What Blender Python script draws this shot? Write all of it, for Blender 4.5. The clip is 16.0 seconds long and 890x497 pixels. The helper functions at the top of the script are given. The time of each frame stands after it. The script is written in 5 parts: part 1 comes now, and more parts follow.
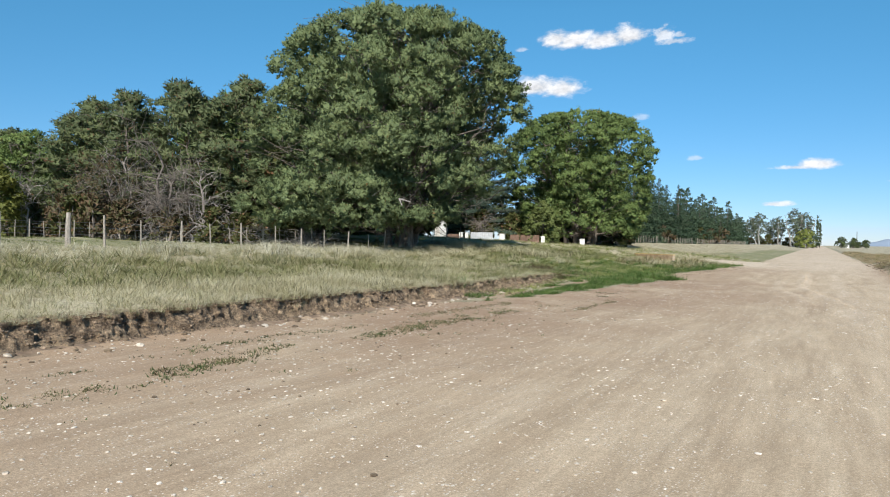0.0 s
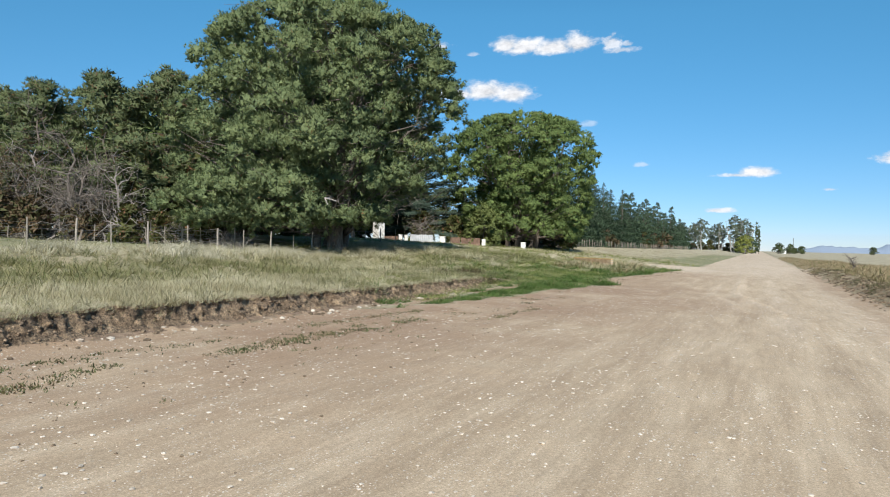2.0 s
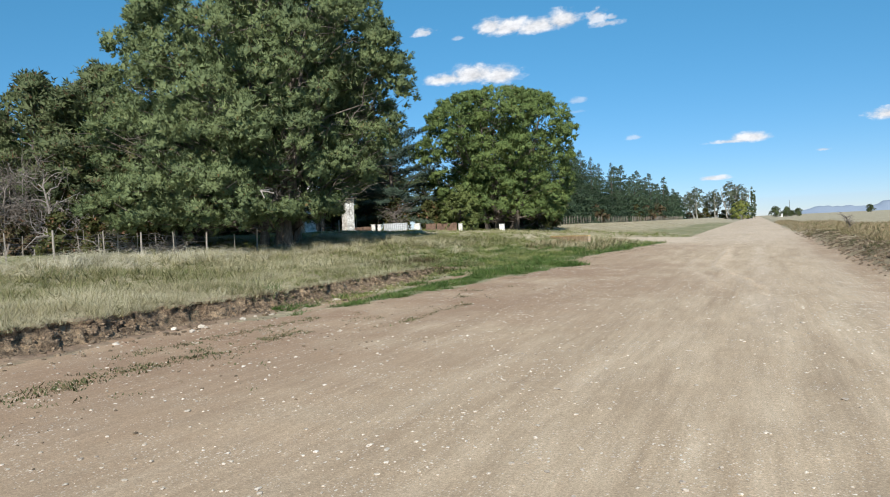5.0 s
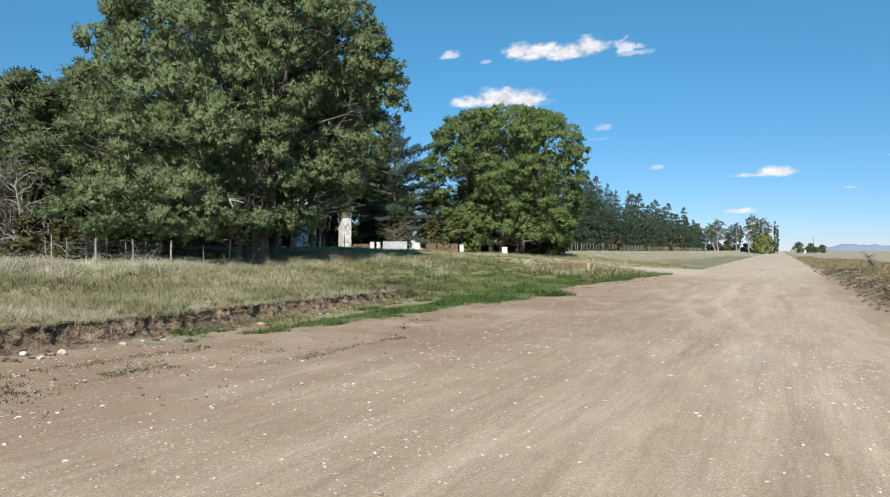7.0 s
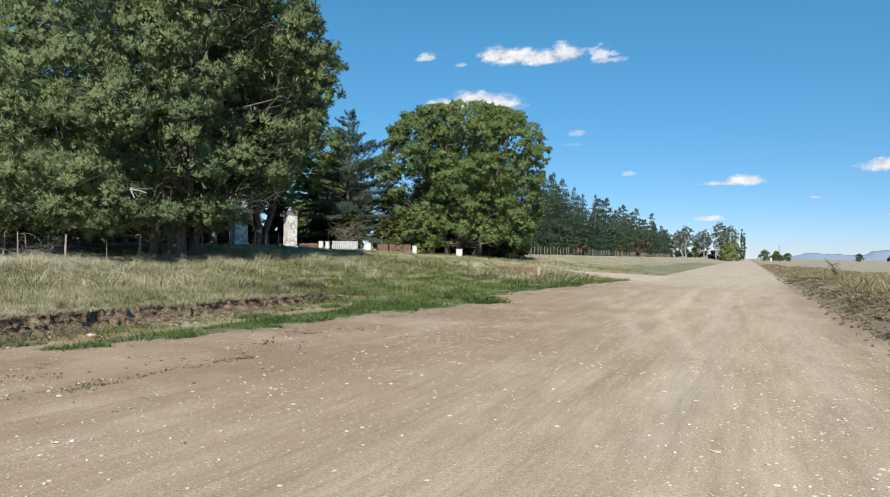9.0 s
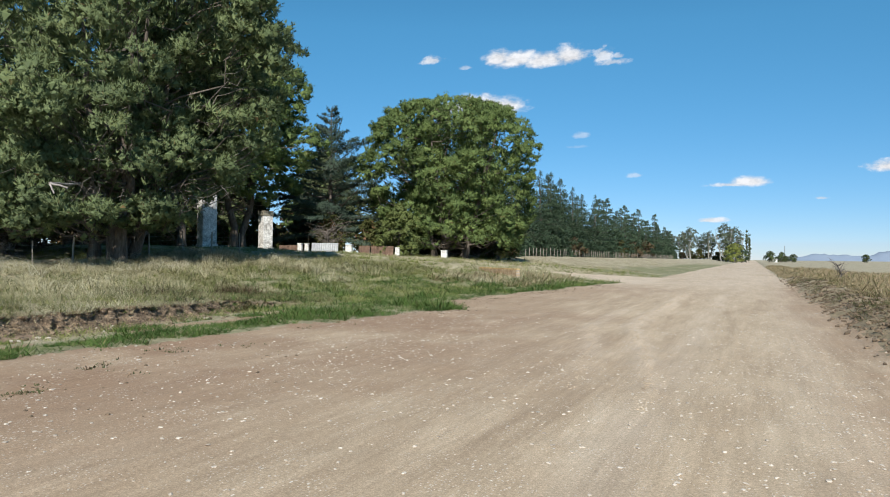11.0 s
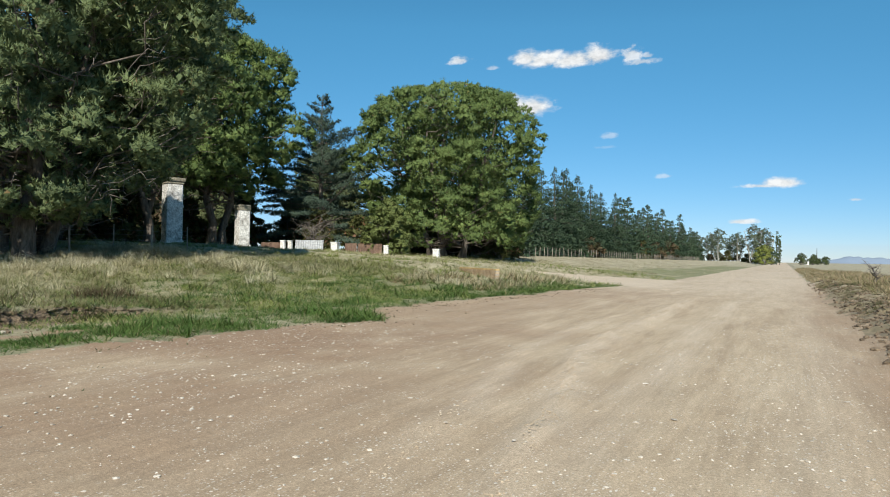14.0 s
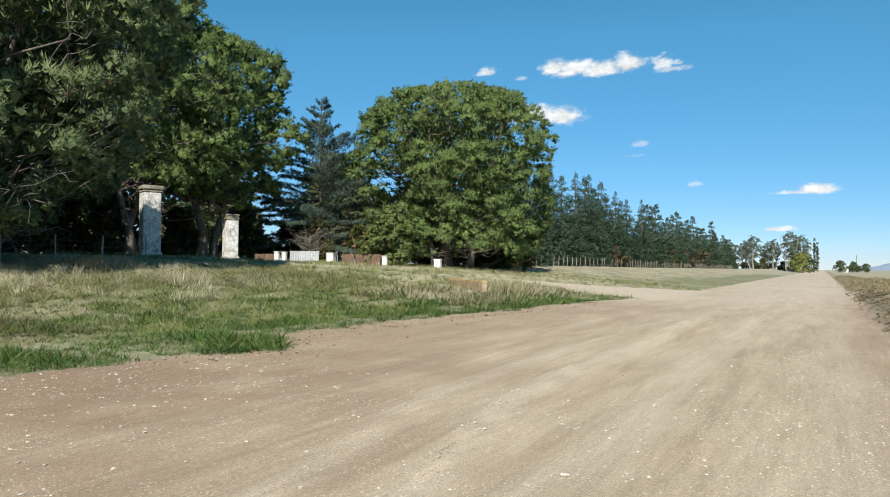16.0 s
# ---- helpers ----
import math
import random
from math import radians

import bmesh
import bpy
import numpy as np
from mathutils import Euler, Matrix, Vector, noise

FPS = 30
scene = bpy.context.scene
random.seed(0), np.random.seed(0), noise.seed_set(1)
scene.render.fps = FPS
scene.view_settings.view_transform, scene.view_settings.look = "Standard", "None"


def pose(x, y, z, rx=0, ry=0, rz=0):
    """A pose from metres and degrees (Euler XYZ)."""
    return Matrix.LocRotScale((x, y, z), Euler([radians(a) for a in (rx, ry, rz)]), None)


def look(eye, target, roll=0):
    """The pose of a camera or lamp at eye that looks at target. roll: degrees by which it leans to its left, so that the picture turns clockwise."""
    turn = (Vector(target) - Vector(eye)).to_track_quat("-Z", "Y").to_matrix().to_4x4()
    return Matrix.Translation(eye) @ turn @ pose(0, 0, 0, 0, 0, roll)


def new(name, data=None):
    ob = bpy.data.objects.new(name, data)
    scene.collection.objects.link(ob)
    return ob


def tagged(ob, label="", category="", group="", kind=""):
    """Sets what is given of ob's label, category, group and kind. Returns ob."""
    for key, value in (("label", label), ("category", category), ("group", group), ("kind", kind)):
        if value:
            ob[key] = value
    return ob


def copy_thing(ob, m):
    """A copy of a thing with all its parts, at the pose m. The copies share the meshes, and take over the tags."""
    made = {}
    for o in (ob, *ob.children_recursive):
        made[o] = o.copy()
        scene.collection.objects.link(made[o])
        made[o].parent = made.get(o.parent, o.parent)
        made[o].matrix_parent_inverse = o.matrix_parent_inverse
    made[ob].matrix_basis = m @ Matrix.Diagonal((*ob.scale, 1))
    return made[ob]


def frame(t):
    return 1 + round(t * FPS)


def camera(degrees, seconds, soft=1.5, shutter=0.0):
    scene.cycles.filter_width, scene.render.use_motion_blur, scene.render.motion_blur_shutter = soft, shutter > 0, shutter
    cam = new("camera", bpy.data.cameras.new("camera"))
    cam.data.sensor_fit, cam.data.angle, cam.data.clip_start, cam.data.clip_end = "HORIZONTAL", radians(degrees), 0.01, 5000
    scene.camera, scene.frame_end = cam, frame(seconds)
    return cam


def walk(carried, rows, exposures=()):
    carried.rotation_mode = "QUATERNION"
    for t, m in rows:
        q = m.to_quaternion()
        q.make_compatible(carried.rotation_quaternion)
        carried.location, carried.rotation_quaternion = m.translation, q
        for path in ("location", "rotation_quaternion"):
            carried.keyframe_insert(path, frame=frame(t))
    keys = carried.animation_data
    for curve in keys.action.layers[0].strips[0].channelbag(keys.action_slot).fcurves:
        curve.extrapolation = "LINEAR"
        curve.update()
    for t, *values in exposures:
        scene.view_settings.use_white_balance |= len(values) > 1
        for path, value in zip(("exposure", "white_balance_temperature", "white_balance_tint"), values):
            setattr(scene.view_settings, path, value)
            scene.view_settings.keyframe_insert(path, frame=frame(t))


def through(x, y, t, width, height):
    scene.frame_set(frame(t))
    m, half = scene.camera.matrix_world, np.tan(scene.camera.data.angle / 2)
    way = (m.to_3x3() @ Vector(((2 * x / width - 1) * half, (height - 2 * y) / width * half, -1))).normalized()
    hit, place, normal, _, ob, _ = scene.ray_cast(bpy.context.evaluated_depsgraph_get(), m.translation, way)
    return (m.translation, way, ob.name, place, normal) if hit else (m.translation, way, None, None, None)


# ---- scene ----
cam = camera(63.15, 16.0, soft=0.95)

# seconds, place in metres, then degrees: turn to the left of the road, upward tilt, lean
PATH = [
    (0.0, 0.0, 0.0, 1.903, 27.45, -0.7, 0.85), (0.5, 0.007, 0.417, 1.899, 26.76, -0.11, 1.24),
    (1.0, 0.049, 0.99, 1.893, 25.6, 0.28, 2.07), (1.5, 0.123, 1.716, 1.882, 25.08, 0.53, 2.43),
    (2.0, 0.203, 2.456, 1.868, 23.52, -0.39, 1.33), (2.5, 0.286, 3.173, 1.859, 24.37, 0.65, 0.38),
    (3.0, 0.371, 3.882, 1.857, 24.14, 0.39, 0.53), (3.5, 0.474, 4.68, 1.856, 24.59, -0.23, 0.34),
    (4.0, 0.571, 5.548, 1.86, 23.33, -1.05, -2.31), (4.2, 0.61, 5.893, 1.861, 22.76, -1.49, -3.36),
    (6.3, 1.295, 9.244, 1.791, 24.56, -0.16, -0.65), (6.5, 1.349, 9.636, 1.79, 23.93, 0.39, -0.66),
    (7.0, 1.488, 10.653, 1.788, 24.9, 0.22, -0.08), (7.5, 1.589, 11.625, 1.78, 24.14, 0.22, 1.03),
    (8.0, 1.674, 12.602, 1.767, 23.63, -0.15, 0.58), (8.5, 1.767, 13.638, 1.749, 22.95, 0.7, 1.18),
    (8.7, 1.801, 14.043, 1.742, 22.68, 0.39, 0.92), (10.8, 2.27, 18.211, 1.648, 23.38, 0.85, 0.42),
    (11.0, 2.32, 18.59, 1.648, 23.11, 0.64, 0.61), (11.5, 2.446, 19.545, 1.648, 21.71, 1.19, 0.43),
    (12.0, 2.547, 20.523, 1.655, 23.28, 2.29, -0.2), (12.5, 2.633, 21.549, 1.651, 23.78, 1.93, -0.35),
    (13.0, 2.712, 22.594, 1.637, 24.23, 2.08, -0.26), (13.5, 2.818, 23.687, 1.605, 23.29, 0.99, -0.25),
    (14.0, 2.87, 24.767, 1.582, 25.19, 0.63, 0.98), (14.5, 2.927, 25.899, 1.58, 24.82, 0.76, 1.27),
    (15.0, 2.966, 27.117, 1.583, 26.46, 1.28, 0.98), (15.5, 3.01, 28.387, 1.583, 27.1, 1.41, 0.82),
    (16.0, 3.06, 29.697, 1.579, 27.62, 1.47, 0.43),
]


def aim(x, y, z, turn, tilt, lean):
    a, b = radians(turn), radians(tilt)
    return look((x, y, z), (x - math.sin(a) * math.cos(b), y + math.cos(a) * math.cos(b), z + math.sin(b)), lean)


walk(cam, [(t, aim(*row)) for t, *row in PATH], exposures=[(0.0, 0.42, 6380, 10.5), (4.2, 0.34, 6380, 10.5), (7.0, 0.33, 6380, 10.5), (11.0, 0.28, 6380, 10.5), (12.5, 0.29, 6440, 8.5), (14.0, 0.29, 6500, 7.5), (16.0, 0.39, 6500, 7.5)])

# ---- light: clear sky with a few fair-weather clouds, sun behind the walk ----
SUN_AZ, SUN_EL = radians(160), radians(37)  # from +y towards +x
sun_way = Vector((math.sin(SUN_AZ) * math.cos(SUN_EL), math.cos(SUN_AZ) * math.cos(SUN_EL), math.sin(SUN_EL)))
sun = new("sun", bpy.data.lights.new("sun", "SUN"))
sun.data.energy, sun.data.angle, sun.data.color = 4.6, radians(0.53), (1.0, 0.94, 0.84)
sun.matrix_world = look((0, 0, 60), Vector((0, 0, 60)) - sun_way)

# clouds: slope across, slope up, half width, half height, ragged edge, density
CLOUDS = [
    (-0.345, 0.2885, 0.020, 0.014, 0.7, 1.0), (-0.318, 0.2840, 0.030, 0.014, 0.7, 1.0), (-0.275, 0.2795, 0.036, 0.013, 0.7, 1.0), (-0.240, 0.2815, 0.024, 0.015, 0.7, 1.0),
    (-0.193, 0.2790, 0.011, 0.012, 1.2, 0.8), (-0.180, 0.2690, 0.018, 0.006, 1.2, 0.6), (-0.172, 0.2760, 0.007, 0.005, 1.2, 0.55),
    (-0.420, 0.2225, 0.034, 0.009, 0.7, 1.0), (-0.375, 0.2230, 0.040, 0.016, 0.65, 1.0), (-0.335, 0.2170, 0.028, 0.015, 0.65, 1.0), (-0.006, 0.0985, 0.022, 0.0075, 0.65, 1.0),
    (-0.024, 0.0960, 0.026, 0.003, 0.9, 0.8), (-0.050, 0.0505, 0.018, 0.0036, 0.9, 0.9), (-0.148, 0.112, 0.010, 0.0033, 1.1, 0.4),
    (-0.451, 0.297, 0.017, 0.0065, 1.0, 0.8), (0.076, 0.077, 0.008, 0.0022, 1.0, 0.6), (-0.221, 0.170, 0.012, 0.0045, 1.1, 0.35),
    (0.152, 0.113, 0.025, 0.0085, 0.8, 1.0), (0.160, 0.055, 0.010, 0.003, 1.0, 0.6), (-0.398, 0.281, 0.008, 0.0035, 1.2, 0.4),
    (-0.231, 0.155, 0.014, 0.0025, 1.3, 0.15),
]
world = bpy.data.worlds.new("sky")
scene.world = world
world.use_nodes = True
wn, wl = world.node_tree.nodes, world.node_tree.links
wn.clear()


def wnode(kind, **sets):
    n = wn.new(kind)
    for k, v in sets.items():
        n.inputs[k].default_value = v
    return n


def wmath(op, a, b=None, c=None):
    n = wn.new("ShaderNodeMath")
    n.operation = op
    for i, v in enumerate((a, b, c)):
        if v is None:
            continue
        if isinstance(v, (int, float)):
            n.inputs[i].default_value = v
        else:
            wl.new(v, n.inputs[i])
    return n.outputs[0]


sky = wn.new("ShaderNodeTexSky")
sky.sky_type, sky.sun_disc = "NISHITA", False
sky.sun_elevation, sky.sun_rotation = SUN_EL, SUN_AZ
sky.altitude, sky.air_density, sky.dust_density, sky.ozone_density = 2500, 0.8, 0.0, 1.2
coord = wn.new("ShaderNodeTexCoord")
xyz = wn.new("ShaderNodeSeparateXYZ")
wl.new(coord.outputs["Generated"], xyz.inputs[0])
ahead = wmath("MAXIMUM", xyz.outputs[1], 0.05)
cu, cv = wmath("DIVIDE", xyz.outputs[0], ahead), wmath("DIVIDE", xyz.outputs[2], ahead)
flat = wn.new("ShaderNodeCombineXYZ")
wl.new(cu, flat.inputs[0])
wl.new(wmath("MULTIPLY", cv, 1.6), flat.inputs[1])
puff = wnode("ShaderNodeTexNoise", Scale=42.0, Detail=8.0, Roughness=0.62)
wl.new(flat.outputs[0], puff.inputs["Vector"])
ragged = wmath("SUBTRACT", puff.outputs[0], 0.5)
cover = None
for u0, v0, a, b, edge, dens in CLOUDS:
    du = wmath("MULTIPLY", wmath("SUBTRACT", cu, u0), 1 / a)
    dv = wmath("MULTIPLY", wmath("SUBTRACT", cv, v0), 1 / b)
    low = wmath("MULTIPLY", wmath("MINIMUM", dv, 0.0), 0.7)  # flatter undersides
    dv = wmath("ADD", dv, low)
    r = wmath("SQRT", wmath("ADD", wmath("MULTIPLY", du, du), wmath("MULTIPLY", dv, dv)))
    body = wmath("SUBTRACT", 1.3, r)
    body = wmath("ADD", body, wmath("MULTIPLY", ragged, 3.2 * edge))
    soft = wn.new("ShaderNodeMapRange")
    soft.interpolation_type = "SMOOTHSTEP"
    wl.new(body, soft.inputs[0])
    soft.inputs[1].default_value, soft.inputs[2].default_value = -0.1, 0.95
    soft.inputs[3].default_value, soft.inputs[4].default_value = 0.0, dens
    cover = soft.outputs[0] if cover is None else wmath("MAXIMUM", cover, soft.outputs[0])
cover = wmath("MULTIPLY", cover, wmath("GREATER_THAN", xyz.outputs[1], 0.2))
sky_bg, cloud_bg, blend, wout = wn.new("ShaderNodeBackground"), wn.new("ShaderNodeBackground"), wn.new("ShaderNodeMixShader"), wn.new("ShaderNodeOutputWorld")
clear = wn.new("ShaderNodeHueSaturation")
clear.inputs["Saturation"].default_value = 1.26
wl.new(sky.outputs[0], clear.inputs["Color"])
clear.inputs["Hue"].default_value = 0.48
# the air near the horizon is clear and deep that day
depth_of_air = wn.new("ShaderNodeMapRange")
wl.new(xyz.outputs[2], depth_of_air.inputs[0])
depth_of_air.inputs[1].default_value, depth_of_air.inputs[2].default_value = 0.0, 0.3
horizon = wn.new("ShaderNodeMix")
horizon.data_type = "RGBA"
wl.new(depth_of_air.outputs[0], horizon.inputs[0])
horizon.inputs[6].default_value, horizon.inputs[7].default_value = (0.45, 0.465, 0.575, 1), (0.97, 1, 1, 1)
deep = wn.new("ShaderNodeMix")
deep.data_type, deep.blend_type = "RGBA", "MULTIPLY"
deep.inputs[0].default_value = 1.0
wl.new(clear.outputs[0], deep.inputs[6])
wl.new(horizon.outputs[2], deep.inputs[7])
wl.new(deep.outputs[2], sky_bg.inputs[0])
sky_bg.inputs[1].default_value = 0.12
tone = wn.new("ShaderNodeMapRange")
wl.new(puff.outputs[0], tone.inputs[0])
tone.inputs[1].default_value, tone.inputs[2].default_value, tone.inputs[3].default_value, tone.inputs[4].default_value = 0.34, 0.62, 0.68, 1.02
wl.new(wmath("MULTIPLY", tone.outputs[0], 0.78), cloud_bg.inputs[1])
cloud_bg.inputs[0].default_value = (0.97, 0.98, 1.0, 1)
wl.new(cover, blend.inputs[0])
wl.new(sky_bg.outputs[0], blend.inputs[1])
wl.new(cloud_bg.outputs[0], blend.inputs[2])
wl.new(blend.outputs[0], wout.inputs[0])

# ---- materials ----


def material(name, rough=0.9, metal=0.0):
    m = bpy.data.materials.new(name)
    m.use_nodes = True
    b = m.node_tree.nodes["Principled BSDF"]
    b.inputs["Roughness"].default_value, b.inputs["Metallic"].default_value = rough, metal
    return m, m.node_tree.nodes, m.node_tree.links, b


def ramp(nodes, links, source, stops):
    r = nodes.new("ShaderNodeValToRGB")
    e = r.color_ramp.elements
    while len(e) < len(stops):
        e.new(0.5)
    for el, (at, col) in zip(e, stops):
        el.position, el.color = at, (*col, 1)
    links.new(source, r.inputs[0])
    return r.outputs[0]


def noise_of(nodes, links, scale, detail=5.0, rough=0.6, stretch=None, space="Object"):
    tc = nodes.new("ShaderNodeTexCoord")
    n = nodes.new("ShaderNodeTexNoise")
    n.inputs["Scale"].default_value, n.inputs["Detail"].default_value, n.inputs["Roughness"].default_value = scale, detail, rough
    if stretch:
        mp = nodes.new("ShaderNodeMapping")
        mp.inputs["Scale"].default_value = stretch
        links.new(tc.outputs[space], mp.inputs[0])
        links.new(mp.outputs[0], n.inputs["Vector"])
    else:
        links.new(tc.outputs[space], n.inputs["Vector"])
    return n.outputs[0]


def blend_colours(nodes, links, a, b, fac, mode="MIX"):
    m = nodes.new("ShaderNodeMix")
    m.data_type, m.blend_type = "RGBA", mode
    for v, i in ((fac, 0), (a, 6), (b, 7)):
        if isinstance(v, (int, float)):
            m.inputs[i].default_value = v
        elif isinstance(v, tuple):
            m.inputs[i].default_value = (*v, 1)
        else:
            links.new(v, m.inputs[i])
    return m.outputs[2]


def relief(nodes, links, bsdf, source, depth, strength=0.6):
    b = nodes.new("ShaderNodeBump")
    b.inputs["Strength"].default_value, b.inputs["Distance"].default_value = strength, depth
    links.new(source, b.inputs["Height"])
    links.new(b.outputs[0], bsdf.inputs["Normal"])


def mottled(name, dark, mid, light, scale, rough=0.9, fine=0.0, depth=0.0, metal=0.0, island=0.0, stretch=None):
    """Colour from coarse and fine noise, with some change from piece to piece."""
    m, n, l, b = material(name, rough, metal)
    col = ramp(n, l, noise_of(n, l, scale, stretch=stretch), [(0.3, dark), (0.5, mid), (0.7, light)])
    if fine:
        grain = ramp(n, l, noise_of(n, l, fine, 4, 0.7, stretch=stretch), [(0.3, (0.55, 0.55, 0.55)), (0.7, (1.35, 1.35, 1.35))])
        col = blend_colours(n, l, col, grain, 1.0, "MULTIPLY")
    if island:
        geo = n.new("ShaderNodeNewGeometry")
        vary = ramp(n, l, geo.outputs["Random Per Island"], [(0.0, (1 - island,) * 3), (1.0, (1 + island,) * 3)])
        col = blend_colours(n, l, col, vary, 1.0, "MULTIPLY")
    l.new(col, b.inputs["Base Color"])
    if depth:
        relief(n, l, b, noise_of(n, l, fine or scale * 6, 5, 0.7), depth)
    return m


def leafy(name, dark, mid, light, scale=0.25, through=0.25, odd=None, share=0.0):
    """Foliage: clump-wide and leaf-to-leaf change of colour, some light let through. odd: a withered colour for that share of leaves."""
    m, n, l, b = material(name, 0.62)
    b.inputs["Specular IOR Level"].default_value = 0.25
    col = ramp(n, l, noise_of(n, l, scale, 4, 0.65), [(0.28, dark), (0.5, mid), (0.72, light)])
    geo = n.new("ShaderNodeNewGeometry")
    vary = ramp(n, l, geo.outputs["Random Per Island"], [(0.0, (0.8, 0.82, 0.8)), (1.0, (1.2, 1.18, 1.14))])
    col = blend_colours(n, l, col, vary, 1.0, "MULTIPLY")
    if odd:
        pick = ramp(n, l, geo.outputs["Random Per Island"], [(1 - share - 0.01, (0, 0, 0)), (1 - share, (1, 1, 1))])
        col = blend_colours(n, l, col, odd, pick)
    l.new(col, b.inputs["Base Color"])
    tr, mx = n.new("ShaderNodeBsdfTranslucent"), n.new("ShaderNodeMixShader")
    l.new(col, tr.inputs[0])
    mx.inputs[0].default_value = through
    l.new(b.outputs[0], mx.inputs[1])
    l.new(tr.outputs[0], mx.inputs[2])
    l.new(mx.outputs[0], n["Material Output"].inputs[0])
    return m


def bark_material(name, dark, mid, light):
    return mottled(name, dark, mid, light, 3.0, 0.95, fine=14.0, depth=0.03, stretch=(1, 1, 0.25))


# pale gravelly earth of the road: wheel-worn streaks, reddish patches towards the verge, loose grit
road_mat, rn, rl, rb = material("road_earth", 0.95)
streak = noise_of(rn, rl, 1.0, 7, 0.7, (1.5, 0.2, 1.0))
patch = noise_of(rn, rl, 0.22, 5, 0.6)
grit = noise_of(rn, rl, 26.0, 5, 0.75)
spots = rn.new("ShaderNodeTexVoronoi")
spots.inputs["Scale"].default_value = 24.0
rtc = rn.new("ShaderNodeTexCoord")
rl.new(rtc.outputs["Object"], spots.inputs["Vector"])
earth = ramp(rn, rl, streak, [(0.3, (0.365, 0.272, 0.176)), (0.45, (0.44, 0.337, 0.223)), (0.58, (0.51, 0.4, 0.272)), (0.74, (0.63, 0.515, 0.37))])
red = ramp(rn, rl, patch, [(0.26, (0, 0, 0)), (0.54, (1, 1, 1))])
red_here = rn.new("ShaderNodeAttribute")
red_here.attribute_name = "verge"
reddish = blend_colours(rn, rl, (0, 0, 0), red, red_here.outputs["Fac"])
earth = blend_colours(rn, rl, earth, (0.31, 0.205, 0.127), reddish)
heap = rn.new("ShaderNodeAttribute")
heap.attribute_name = "loose"
earth = blend_colours(rn, rl, earth, (0.62, 0.51, 0.385), blend_colours(rn, rl, (0, 0, 0), heap.outputs["Fac"], 0.75))
gritty = ramp(rn, rl, grit, [(0.3, (0.66, 0.64, 0.62)), (0.52, (1.0, 1.0, 1.0)), (0.72, (1.38, 1.38, 1.4))])
earth = blend_colours(rn, rl, earth, gritty, 0.6, "MULTIPLY")
pale = ramp(rn, rl, spots.outputs["Distance"], [(0.16, (1, 1, 1)), (0.24, (0, 0, 0))])
pale = blend_colours(rn, rl, pale, ramp(rn, rl, noise_of(rn, rl, 1.6, 4), [(0.42, (0, 0, 0)), (0.6, (1, 1, 1))]), 1.0, "MULTIPLY")
flakes = rn.new("ShaderNodeTexVoronoi")
flakes.inputs["Scale"].default_value = 9.0
flake_map = rn.new("ShaderNodeMapping")
flake_map.inputs["Scale"].default_value = (1.6, 0.75, 1)
rl.new(rtc.outputs["Object"], flake_map.inputs[0])
rl.new(flake_map.outputs[0], flakes.inputs["Vector"])
flake = ramp(rn, rl, flakes.outputs["Distance"], [(0.13, (1, 1, 1)), (0.19, (0, 0, 0))])
flake = blend_colours(rn, rl, flake, ramp(rn, rl, noise_of(rn, rl, 0.7, 4), [(0.5, (0, 0, 0)), (0.62, (1, 1, 1))]), 1.0, "MULTIPLY")
earth = blend_colours(rn, rl, earth, (0.68, 0.62, 0.52), pale)
earth = blend_colours(rn, rl, earth, (0.7, 0.65, 0.56), flake)
fine = ramp(rn, rl, noise_of(rn, rl, 60.0, 4, 0.85), [(0.36, (0.5, 0.49, 0.47)), (0.5, (1, 1, 1)), (0.62, (1.5, 1.5, 1.53))])
rakes = ramp(rn, rl, noise_of(rn, rl, 1.0, 5, 0.7, (9.0, 0.5, 1.0)), [(0.35, (0.8, 0.79, 0.78)), (0.5, (1, 1, 1)), (0.65, (1.18, 1.18, 1.19))])
earth = blend_colours(rn, rl, earth, rakes, 0.45, "MULTIPLY")
earth = blend_colours(rn, rl, earth, fine, 0.55, "MULTIPLY")
rl.new(earth, rb.inputs["Base Color"])
relief(rn, rl, rb, grit, 0.011, 0.8)

# ground: straw-coloured litter, green sward where the plan has it, bare reddish soil on the cut bank
ground_mat, gn, gl, gb = material("grassland_soil", 0.97)
straw = ramp(gn, gl, noise_of(gn, gl, 0.35, 7, 0.68), [(0.3, (0.27, 0.232, 0.145)), (0.5, (0.42, 0.365, 0.25)), (0.7, (0.54, 0.48, 0.35))])
tufty = ramp(gn, gl, noise_of(gn, gl, 5.0, 6, 0.75), [(0.32, (0.5, 0.5, 0.48)), (0.7, (1.35, 1.35, 1.3))])
straw = blend_colours(gn, gl, straw, tufty, 0.9, "MULTIPLY")
g_at, s_at = gn.new("ShaderNodeAttribute"), gn.new("ShaderNodeAttribute")
g_at.attribute_name, s_at.attribute_name = "sward", "bare"
sward = ramp(gn, gl, noise_of(gn, gl, 1.2, 6, 0.7), [(0.3, (0.1, 0.115, 0.04)), (0.55, (0.175, 0.19, 0.066)), (0.75, (0.27, 0.26, 0.11))])
soil = ramp(gn, gl, noise_of(gn, gl, 2.6, 7, 0.7), [(0.3, (0.13, 0.088, 0.058)), (0.5, (0.25, 0.175, 0.117)), (0.72, (0.4, 0.3, 0.205))])
col = blend_colours(gn, gl, straw, sward, g_at.outputs["Fac"])
col = blend_colours(gn, gl, col, soil, s_at.outputs["Fac"])
gl.new(col, gb.inputs["Base Color"])
relief(gn, gl, gb, noise_of(gn, gl, 7.0, 6, 0.75), 0.06, 0.8)

